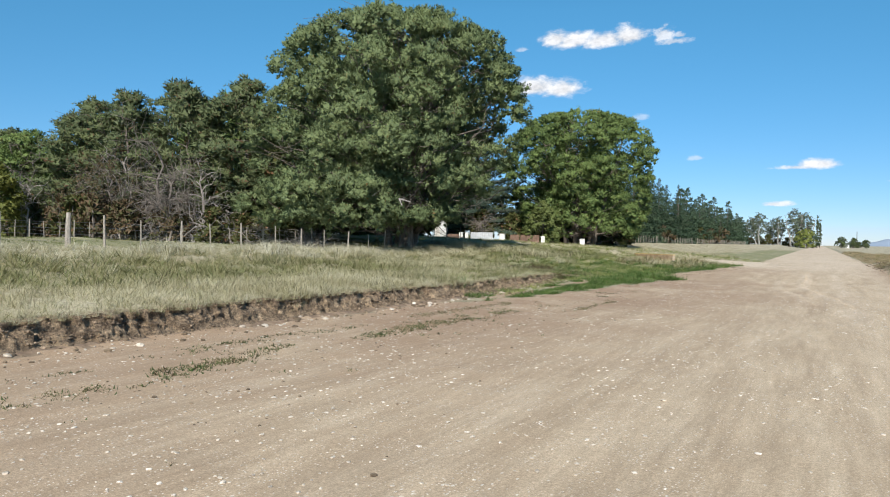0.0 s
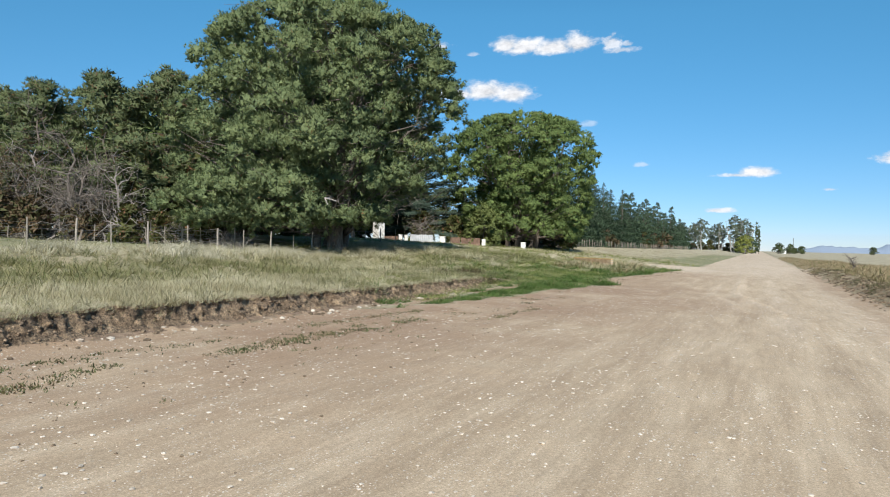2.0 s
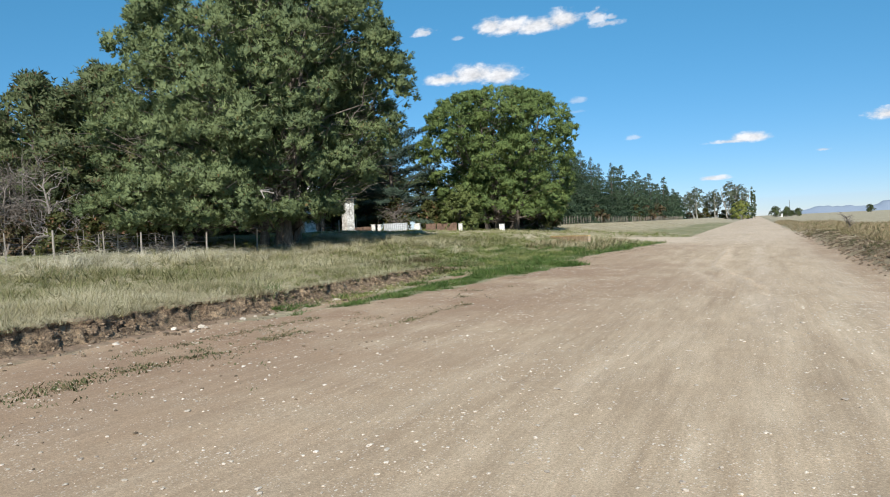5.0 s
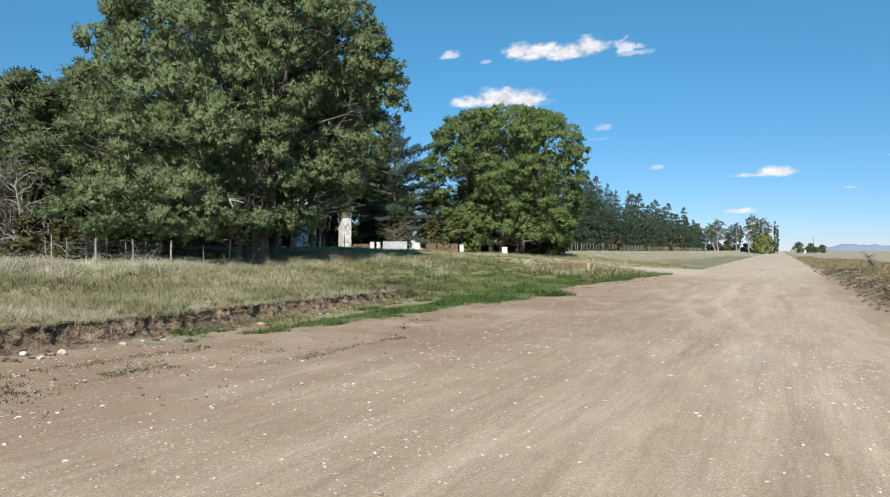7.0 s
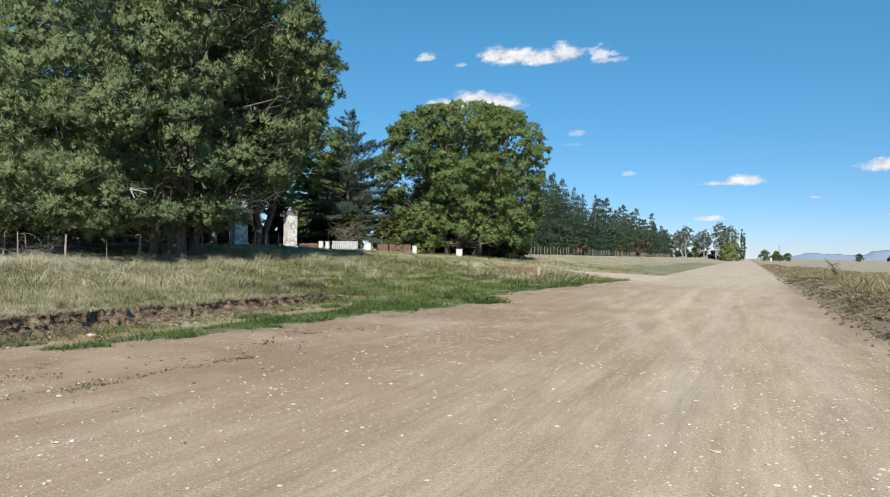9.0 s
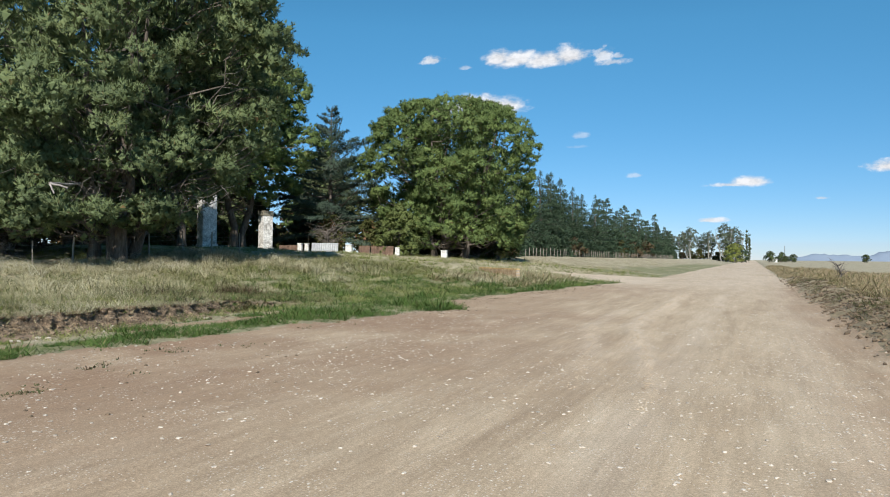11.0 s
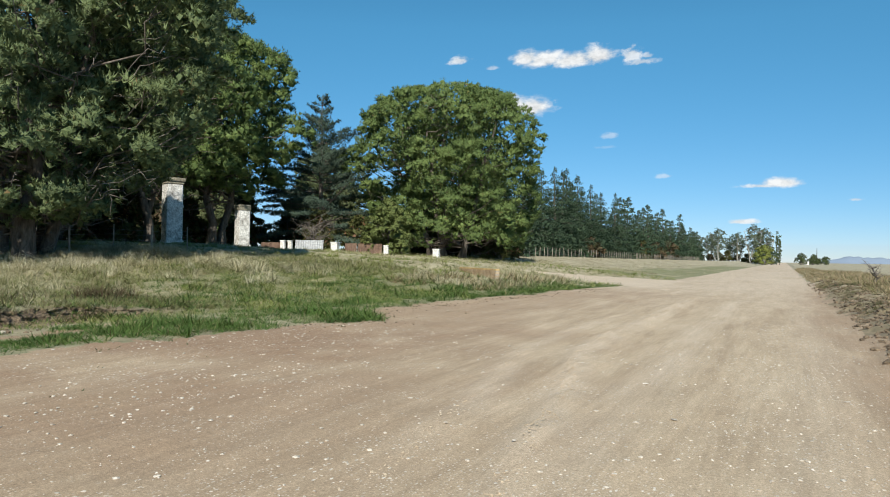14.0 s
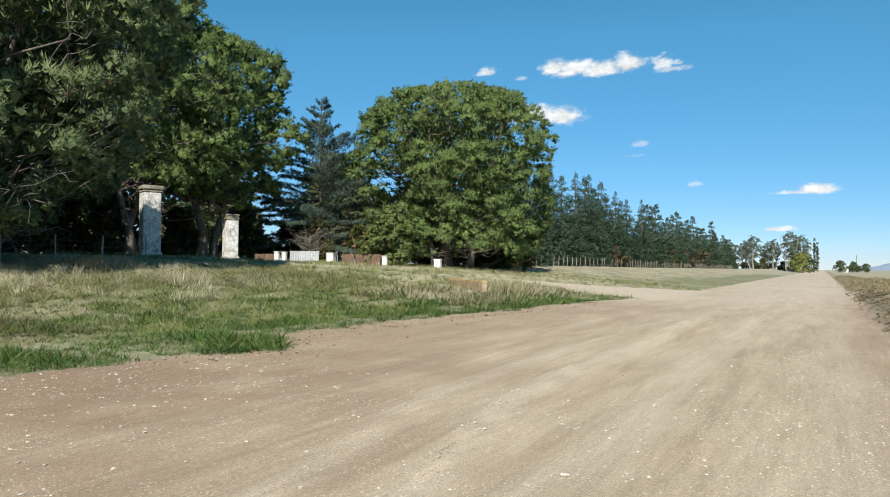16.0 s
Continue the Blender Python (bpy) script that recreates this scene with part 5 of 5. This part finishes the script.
def panel(name, x0, x1, top, mat, label, ribs, lean=6):
    """A ribbed sheet leaning in the line of the low wall."""
    x = (x0 + x1) / 2
    z = at(x, wall_at(x))
    w, h = x1 - x0, top - z
    n = ribs * 4
    t = np.linspace(-w / 2, w / 2, n + 1)
    d = 0.025 * np.sin(np.arange(n + 1) * math.pi / 2)
    zz = [-0.1, h * 0.5, h]
    V = [[a, b + s, c + 0.03 * vnoise(np.array([a * 2]), np.array([c]), 5)[0]] for s in (-0.006, 0.006) for c in zz for a, b in zip(t, d)]
    F, m = [], n + 1
    for s in (0, 1):
        for j in range(2):
            for i in range(n):
                q = s * 3 * m + j * m + i
                F.append([q, q + 1, q + m + 1, q + m])
    root = thing(name, label, "sheet panel", pose(x, wall_at(x) + 0.1, z, -lean, 0, 11.6))
    me = mesh_of("sheet", V, F, mat, True)
    piece("sheet", me, root)
    bm = bmesh.new()
    box(bm, -w / 2, w / 2, 0.03, 0.1, h * 0.75, h * 0.75 + 0.08, 0.01)
    part("rail", bm, post_wood, root)
    return root


panel("sheet_panel", -37.2, -34.5, 2.84, grey_sheet, "dull grey ribbed metal sheet leaning in the low wall", 12)
panel("sheet_panel", -32.5, -31.4, 2.6, rust_sheet, "rusty brown ribbed sheet beside a white pillar", 6)
panel("sheet_panel", -31.3, -29.1, 2.6, rust_sheet, "rusty brown ribbed sheet beside a white pillar", 10)
panel("sheet_panel", -40.5, -38.6, 2.6, rust_sheet, "rusty brown ribbed sheet under the dark pine", 8)

# low brick culvert head on the grassy mound
mortar_mat = mottled("grey_mortar", (0.3, 0.26, 0.2), (0.4, 0.35, 0.28), (0.5, 0.45, 0.37), 3.0, 0.95, fine=20)
hw = thing("culvert_headwall", "low ochre brick culvert headwall sunk in grass", "low wall", pose(-12.25, 61.2, at(-12.25, 61.2), 0, 0, -47.7 + 180))
bm = bmesh.new()
box(bm, -2.88, 2.95, -0.1, 0.1, -0.3, 0.44)
part("mortar", bm, mortar_mat, hw, "grey mortar between the bricks")
for j in range(7):
    for i in range(24):
        bm = bmesh.new()
        a = -2.9 + i * 0.243 + (0.12 if j % 2 else 0)
        box(bm, a, a + 0.23, -0.11, 0.11, -0.14 + j * 0.085, -0.065 + j * 0.085)
        part("brick", bm, ochre_brick if j == 6 else red_brick, hw)

# small far structures beside the road's end
mast = thing("radio_mast", "thin lattice mast on the horizon", "mast", pose(25, 660, at(25, 660)))
legs = [tube(np.array([[a, b, 0], [a * 0.3, b * 0.3, 13.0]]), np.array([0.09, 0.06]), 4) for a, b in ((-0.5, -0.3), (0.5, -0.3), (0, 0.55))]
for i in range(12):
    z = 1.05 * i + 0.5
    s = 1 - 0.7 * z / 13
    legs.append(tube(np.array([[-0.5 * s, -0.3 * s, z], [0.5 * s, -0.3 * s, z + 0.9]]), np.array([0.05, 0.05]), 3))
piece("lattice", mesh_of("lattice", *join(legs), wire_mat), mast)
shed = thing("farm_shed", "small white farm shed on the horizon", "shed", pose(17.0, 620, at(17, 620)))
bm = bmesh.new()
box(bm, -1.6, 1.6, -2, 2, -0.2, 2.4, 0.03)
part("wall", bm, paint_white, shed)
bm = bmesh.new()
box(bm, -1.8, 1.8, -2.2, 2.2, 2.4, 2.62, 0.03)
part("roof", bm, grey_sheet, shed)

verge_bush = make_bare_tree("bare_shrub", "thin leafless shrub standing in the dry roadside grass", 2.3, 1.0, grey_bark, 60, category="shrub")
plant(verge_bush, 9.2, 88.0, 0, 0.75)

# ---- grass, stones and clods ----


def scatter(n, x0, x1, y0, y1, keep):
    x, y = rng.uniform(x0, x1, n), rng.uniform(y0, y1, n)
    s = keep(x, y) > rng.uniform(size=n)
    x, y = x[s], y[s]
    return np.stack([x, y, land(x, y)], 1)


def blades(n, length, width, spread, bend, single=False):
    """One tussock: bent blades of two faces each, as triangles."""
    out = []
    for _ in range(n):
        a, t = rng.uniform(0, 2 * math.pi), spread * rng.uniform(0.15, 1)
        d = np.array([math.cos(a) * math.sin(t), math.sin(a) * math.sin(t), math.cos(t)])
        o = np.array([rng.normal() * 0.05, rng.normal() * 0.05, -0.02])
        b = rng.uniform(0, math.pi)
        side = np.array([math.cos(b), math.sin(b), 0]) * width / 2
        ln = length * rng.uniform(0.5, 1.15)
        m = o + d * ln * 0.55
        tip = o + d * ln + np.array([d[0], d[1], -0.5]) * ln * bend
        out += [[o - side, o + side, tip]] if single else [[o - side, o + side, m + side * 0.5], [m + side * 0.5, tip, m - side * 0.3]]
    return np.array(out)


def grass(name, P, kinds, lo, hi, mat, label, mounded=False):
    up = np.array([0, 0, 1.0]) + rng.normal(size=P.shape) * 0.1
    N = np.array([0.1, -0.25, 0.9]) + rng.normal(size=P.shape) * 0.25
    V = spray_for(P, up, N, kinds, rng.uniform(lo, hi, len(P)) * (1 + 0.38 * vnoise(P[:, 0] * 0.7, P[:, 1] * 0.7, 81) + 0.2 * vnoise(P[:, 0] * 2.1, P[:, 1] * 2.1, 80)), mat)
    if mounded:
        V = V[:2]
    return tagged(new(name, leaves_mesh(name, *V)), label, "grass", kind="stuff")


LONG = [blades(11, 0.33, 0.0125, 0.8, 0.4, True) for _ in range(8)]
SHORT = [blades(12, 0.15, 0.017, 1.4, 0.4, True) for _ in range(8)]
TUSSOCK = [blades(40, 0.62, 0.022, 1.25, 0.95) for _ in range(6)]
COARSE = [blades(11, 0.36, 0.028, 1.15, 0.45, True) for _ in range(6)]
FOUNTAIN = [blades(46, 0.66, 0.024, 1.35, 1.25) for _ in range(6)]
CLUMP = [blades(18, 0.26, 0.026, 1.4, 0.5, True) for _ in range(6)]
WEED = [blades(8, 0.065, 0.035, 1.45, 0.1, True) for _ in range(5)]


def off_road(x, y):
    return (x < road_left(y) - 0.05) * (on_drive(x, y) < 0.3)


def green_zone(x, y):
    edge = road_left(y)
    strip = (np.abs(x + 10.6) > 0.4 * (y < 38)) * (x < edge) * (x > edge - 2.6 - 1.2 * step(38, 44, y)) * step(21, 25, y) * (1 - step(66, 69, y))
    mound = np.exp(-(((x + 13.5) / 5.5) ** 2) - ((y - 46) / 9) ** 2) * (x < edge)
    return np.clip(np.maximum(strip, mound * 1.2), 0, 1)


def dry_zone(x, y):
    foot = bank_foot(y) - x
    return (foot > 0.25) * off_road(x, y) * (1 - 0.85 * (green_zone(x, y) > 0.5)) * (1 - 0.75 * step(21, 27, y) * (foot < 2.2)) * (1 - step(50, 80, y) * 0.6)


grass("dry_grass", scatter(25500, -17, -11, -5, 48, lambda x, y: dry_zone(x, y) * (1 - 0.8 * step(14.6, 16.2, -x + 0.6 * vnoise(x * 0.5, y * 0.5, 108)))), LONG, 0.65, 1.15, dry_grass_mat, "pale dry grass standing on the cut bank")
grass("dry_grass", scatter(17000, -25, -14.8, -5, 60, lambda x, y: dry_zone(x, y) * (1 - 0.7 * step(21, 24, -x))), COARSE, 0.5, 1.25, mixed_grass_mat, "dull half-green grass of the hollow behind the bank")
grass("tussock_grass", scatter(1700, -28.5, -17.5, -5, 58, lambda x, y: dry_zone(x, y) * (0.25 + 0.75 * (x < -21)) * (vnoise(x * 0.35, y * 0.35, 82) > -0.25 - 0.3 * (x < -22))), TUSSOCK, 0.6, 1.15, tussock_mat, "pale straw-coloured tussocks below the fence", True)
grass("tussock_grass", scatter(520, -14.2, -11.2, 22, 42, lambda x, y: (bank_foot(y) - x > 0.1) * (vnoise(x * 0.9, y * 0.9, 94) > -0.3)), TUSSOCK, 0.4, 0.85, mixed_grass_mat, "drooping half-green tussocks at the bank's lip", True)
grass("tussock_grass", scatter(750, -27, -12.5, 38, 64, lambda x, y: off_road(x, y) * (vnoise(x * 0.4, y * 0.4, 95) > -0.1)), TUSSOCK, 0.4, 0.9, mound_mat, "soft yellow-green tussocks on the mound", True)
grass("tussock_grass", scatter(430, -26.5, -15.5, 30, 53, lambda x, y: (vnoise(x * 0.5, y * 0.5, 101) > -0.35) * (x < -15 - 0.25 * np.clip(44 - y, -6, 6)) * 1.0), FOUNTAIN, 0.9, 1.6, tussock_mat, "large drooping straw tussocks before the pine")
grass("weeds", scatter(620, -15.4, -11.9, 33.5, 41, lambda x, y: 0.25 + 0.75 * (vnoise(x * 0.9, y * 0.9, 102) > -0.1)), COARSE, 0.6, 1.25, weed_mat, "dark rank weeds on the worn scarp")
grass("dead_brush", scatter(16, -15.0, -13.7, 38.2, 39.6, lambda x, y: 1 + 0 * x), TUSSOCK, 1.1, 1.5, rust_shrub_mat, "heap of dead brown stalks on the scarp", True)
lip = rng.integers(0, len(by), 3600)
lean_in = rng.uniform(-0.02, 0.32, len(lip))
grass("dry_grass", np.stack([BX[-2][lip] - lean_in, by[lip], BZ[-2][lip] - 0.03], 1)[by[lip] < 36], LONG, 0.45, 0.9, dry_grass_mat, "dry grass hanging over the lip of the bank")
grass("tussock_grass", scatter(1100, -28.2, -22.5, -4, 56, lambda x, y: dry_zone(x, y) * (0.08 + 0.92 * (vnoise(x * 0.6, y * 0.6, 104) > 0.1))), FOUNTAIN, 0.9, 1.7, fluffy_mat, "whitish fluffy tussocks along the fence")
grass("mixed_grass", scatter(4200, -48, -28.2, 12, 60, lambda x, y: 0.8 + 0 * x), COARSE, 0.35, 0.7, sward_mat, "short green pasture beyond the fence")
grass("mixed_grass", scatter(7000, -34, -6, 44, 96, lambda x, y: off_road(x, y) * (1 - 0.6 * green_zone(x, y))), COARSE, 0.6, 1.15, mound_mat, "mixed green and straw grass on the mound")
grass("dry_grass", scatter(4500, -34, -10, 63, 110, lambda x, y: off_road(x, y) * (vnoise(x * 0.25, y * 0.25, 83) > -0.1)), COARSE, 0.7, 1.25, dry_grass_mat, "dry grass near the low wall")
grass("green_grass", scatter(52000, -21, -5.5, 20, 69, lambda x, y: green_zone(x, y) * (0.1 + 0.9 * (vnoise(x * 1.1, y * 1.1, 84) + 0.4 * vnoise(x * 3, y * 3, 100) > -0.25 + 0.3 * (y < 38)))), SHORT, 0.8, 1.9, green_grass_mat, "short green grass along the road's edge")
grass("dry_grass", scatter(7000, -29, -7, 94, 240, lambda x, y: off_road(x, y) * (1 - 0.95 * step(-17, -14, x)) * (1 - step(150, 240, y) * 0.6)), COARSE, 0.45, 0.8, dry_grass_mat, "dry grass of the far paddock")
grass("dry_grass", scatter(11000, 6.6, 22, 28, 130, lambda x, y: (1 - step(60, 130, y) * 0.6) * step(7.0, 8.5, x)), COARSE, 0.8, 1.5, brown_grass_mat, "dry grass beyond the graded verge")
grass("dry_grass", scatter(7500, 7.0, 14, 30, 165, lambda x, y: step(7.0, 8.6, x) * (0.45 + 0.55 * (vnoise(x * 0.5, y * 0.3, 97) > -0.1))), COARSE, 1.1, 2.1, brown_grass_mat, "tall seeding grass behind the graded verge")
grass("dry_grass", scatter(4200, 5.1, 9.0, 84, 230, lambda x, y: 0.5 + 0.5 * (vnoise(x * 0.8, y * 0.3, 109) > -0.2)), COARSE, 0.7, 1.5, brown_grass_mat, "browned grass along the far verge")
def clear_of_culvert(x, y):
    """Nothing tall right before the brick face."""
    along, out = (12.25 + x) * -0.673 + (y - 61.2) * 0.74, (12.25 + x) * -0.74 - (y - 61.2) * 0.673
    return 1.0 - (abs(along) < 3.0) * (out > -0.2) * (out < 4.5)


grass("dry_grass", scatter(800, -13.5, -8.4, 53, 66, lambda x, y: off_road(x, y) * clear_of_culvert(x, y) * (vnoise(x * 0.7, y * 0.7, 98) > -0.2)), COARSE, 1.0, 1.9, brown_grass_mat, "tall brown weeds beside the culvert")
grass("dry_grass", scatter(950, -13.2, -7.6, 54, 68, lambda x, y: off_road(x, y) * clear_of_culvert(x, y) * (1 - np.clip(on_drive(x, y), 0, 1)) * (0.25 + 0.75 * (vnoise(x * 0.6, y * 0.6, 112) > 0))), COARSE, 1.0, 1.9, dry_grass_mat, "tall straw-coloured grass round the culvert")
grass("mixed_grass", scatter(9000, -17, -8.8, 25, 52, lambda x, y: off_road(x, y) * (x < bank_foot(y) + 0.9) * (0.3 + 0.7 * (vnoise(x * 0.7, y * 0.7, 99) > -0.4))), SHORT, 0.8, 1.7, mound_mat, "low green and yellow growth on the weathered bank")
grass("dry_grass", scatter(3000, 6.0, 16, -6, 29, lambda x, y: step(6.0, 7.5, x)), COARSE, 0.6, 1.2, brown_grass_mat, "dry grass along the road behind the start")
grass("weeds", scatter(8000, 5.3, 9.0, 24, 90, lambda x, y: (vnoise(x * 1.1, y * 0.8, 85) > -0.1) * 0.7), COARSE, 0.3, 0.85, weed_mat, "low weeds among clods on the graded verge")
grass("dry_grass", scatter(5000, 6.6, 9.4, 24, 110, lambda x, y: (vnoise(x * 0.9, y * 0.6, 89) > -0.1) * 0.8), COARSE, 0.5, 1.2, brown_grass_mat, "yellowing grass tufts among the clods")


def margin(x, y):
    """Broken lines of low weeds left between the wheel tracks."""
    wave = 0.3 * vnoise(0 * x, y * 0.3, 86)
    lines = np.exp(-((x + 8.2 + wave) / 0.3) ** 2) * (y < 20) + 0.5 * np.exp(-((x + 9.3 + wave) / 0.25) ** 2) * (y < 22) + 0.9 * np.exp(-((x + 6.6 + 0.4 * wave) / 0.16) ** 2) * (y > 21.5) * (y < 25.5)
    lines = lines * (vnoise(x * 1.6, y * 0.9, 87) > -0.25) * (vnoise(x * 4, y * 4, 93) > -0.5)
    stray = 0.16 * (vnoise(x * 1.9, y * 1.9, 88) > 0.55) * np.exp(-((x + 8.0) / 1.9) ** 2)
    return (x > road_left(y) + 0.1) * np.maximum(lines, stray)


grass("weeds", scatter(52000, -11.0, -4.5, 4, 48, margin), WEED, 0.55, 1.1, margin_mat, "sparse low weeds on the road's margin")
grass("green_grass", scatter(9000, -9.6, -5.8, 5, 25.5, lambda x, y: 0.4 * margin(x, y) * (vnoise(x * 2.2, y * 2.2, 105) > 0.2)), SHORT, 0.35, 0.75, green_grass_mat, "small green tufts between the wheel tracks")
grass("green_grass", scatter(16000, -14, -5.5, 33, 66, lambda x, y: green_zone(x, y) * off_road(x, y) * np.clip(1.2 * vnoise(x * 0.8, y * 0.8, 106), 0, 1)), CLUMP, 0.75, 1.5, green_grass_mat, "lush green weeds in rounded clumps beside the road")
grass("green_grass", scatter(2600, -11.2, -8.6, 22, 36, lambda x, y: (x < road_left(y) + 0.2) * (np.abs(x + 10.35) > 0.3) * (vnoise(x * 0.9, y * 0.9, 107) > 0)), CLUMP, 0.5, 1.0, green_grass_mat, "green weeds at the foot of the worn bank")


def stones(name, P, lo, hi, mat, label, category, squash=0.6, plain=False):
    """Angular stones: shaken octahedra and cubes, each an island."""
    shapes = []
    for _ in range(7):
        bm = bmesh.new()
        bmesh.ops.create_icosphere(bm, subdivisions=1, radius=1.0)
        if plain:
            bmesh.ops.unsubdivide(bm, verts=bm.verts[:], iterations=1)
            bmesh.ops.triangulate(bm, faces=bm.faces[:])
        for v in bm.verts:
            v.co *= rng.uniform(0.7, 1.25)
        shapes.append(np.array([[list(v.co) for v in f.verts] for f in bm.faces]))
        bm.free()
    n = len(P)
    size = lo * (hi / lo) ** (rng.uniform(size=n) ** 2.2)
    turn = rng.uniform(0, 2 * math.pi, n)
    M = np.zeros((n, 3, 3))
    M[:, 0, 0], M[:, 0, 1], M[:, 1, 0], M[:, 1, 1] = np.cos(turn), -np.sin(turn), np.sin(turn), np.cos(turn)
    M[:, 2, 2] = squash
    M[:, :, 0] *= rng.uniform(0.8, 1.6, n)[:, None]
    pick = rng.integers(0, 7, n)
    out = []
    for k in range(7):
        s = pick == k
        out.append((np.einsum("nij,btj->nbti", M[s], shapes[k]) * size[s][:, None, None, None] + (P[s] + np.array([0, 0, 1]) * (size[s] * 0.25)[:, None])[:, None, None, :]).reshape(-1, 3))
    return tagged(new(name, leaves_mesh(name, np.concatenate(out), mat)), label, category, kind="stuff")


stones("pebbles", scatter(25000, -11, 5, 3.5, 40, lambda x, y: (x > road_left(y)) * np.clip(0.55 + 0.6 * vnoise(x * 0.5, y * 0.25, 91) - 0.008 * y + 0.25 * (x < -4), 0.05, 1)), 0.006, 0.027, pebble_mat, "scattered pale pebbles on the road", "pebbles", 0.5, True)
stones("pebbles", scatter(9000, 0.8, 4.8, 8, 50, lambda x, y: np.clip(np.exp(-((x - 3.0 - 0.5 * vnoise(0 * x, y * 0.1, 96)) / 0.7) ** 2) + 0.2, 0, 1)), 0.007, 0.022, pebble_mat, "loose pale grit thrown up beside the wheel track", "pebbles", 0.5, True)
for shift, start, stop, n, spread in ((0.0, 28, 60, 60000, 0.1), (-1.1, 29, 50, 26000, 0.08)):  # crumbs heaped along the grader's ridges
    stones("pebbles", scatter(n, -2.6, 2.8, start, stop, lambda x, y: np.exp(-((x - ridge_line(y) - shift - 0.05 * vnoise(0 * y, y * 2.2, 110)) / spread) ** 2) * (0.35 + 0.65 * (vnoise(x * 2, y * 1.1, 111) > -0.2))), 0.005, 0.015, ridge_crumb_mat, "loose pale crumbs along the ridge left by the grader", "pebbles", 0.7, True)
stones("pebbles", scatter(220, -11.2, 5, 3.5, 60, lambda x, y: (x > road_left(y)) * 0.8), 0.018, 0.05, pebble_mat, "larger pale stones lying on the road", "stones", 0.3)
stones("clods", scatter(13000, 4.6, 8.6, 24, 100, lambda x, y: np.clip(1.3 - abs(x - 6.2) / 1.4, 0, 1) * (0.35 + 0.65 * (vnoise(x, y * 0.7, 92) > 0))), 0.015, 0.1, clod_mat, "dark earth clods along the graded verge", "clods", 0.7, True)
stones("clods", scatter(8000, 5.0, 7.8, 4, 60, lambda x, y: 0.2 + 0.8 * (vnoise(x * 1.3, y, 103) > 0)), 0.015, 0.085, clod_mat, "broken brown clods heaped on the verge", "clods", 0.75, True)
stones("clods", scatter(2600, -12, -10.0, 3, 44, lambda x, y: (x > bank_foot(y) + 0.05) * np.exp(-np.abs(x - bank_foot(y) - 0.2) / 0.35) * (1 - step(30, 42, y))), 0.012, 0.075, clod_mat, "crumbled earth clods at the foot of the bank", "clods", 0.7)
stones("clods", scatter(8000, -10, -3, 5, 62, lambda x, y: (x > road_left(y) + 0.05) * np.exp(-((x - road_left(y) - 0.4) / 0.7) ** 2) * (y > 38) + 0.14 * np.exp(-((x + 6.8) / 2.2) ** 2) * (y < 30)), 0.012, 0.036, clod_mat, "small dark clods along the road's edge", "clods", 0.6)
pick_r, pick_c = rng.integers(1, 13, 5200), rng.integers(0, len(by), 5200)
onface = np.stack([BX[pick_r, pick_c] + 0.01, BY[pick_r, pick_c], BZ[pick_r, pick_c]], 1)
stones("clods", onface[(onface[:, 1] < 37)], 0.008, 0.034, crumb_mat, "crumbs of earth clinging to the cut bank", "clods", 0.9, True)
stones("stones", scatter(200, -11.6, -10.2, 4, 36, lambda x, y: np.exp(-((x - bank_foot(y) - 0.5) / 0.3) ** 2)), 0.02, 0.085, pebble_mat, "pale stones rolled to the foot of the bank", "stones", 0.6)
stones("stones", scatter(70, -11.6, -10.6, 4, 34, lambda x, y: (abs(x - bank_foot(y) - 0.45) < 0.3)), 0.025, 0.075, pebble_mat, "pale stones at the foot of the bank", "stones", 0.65)
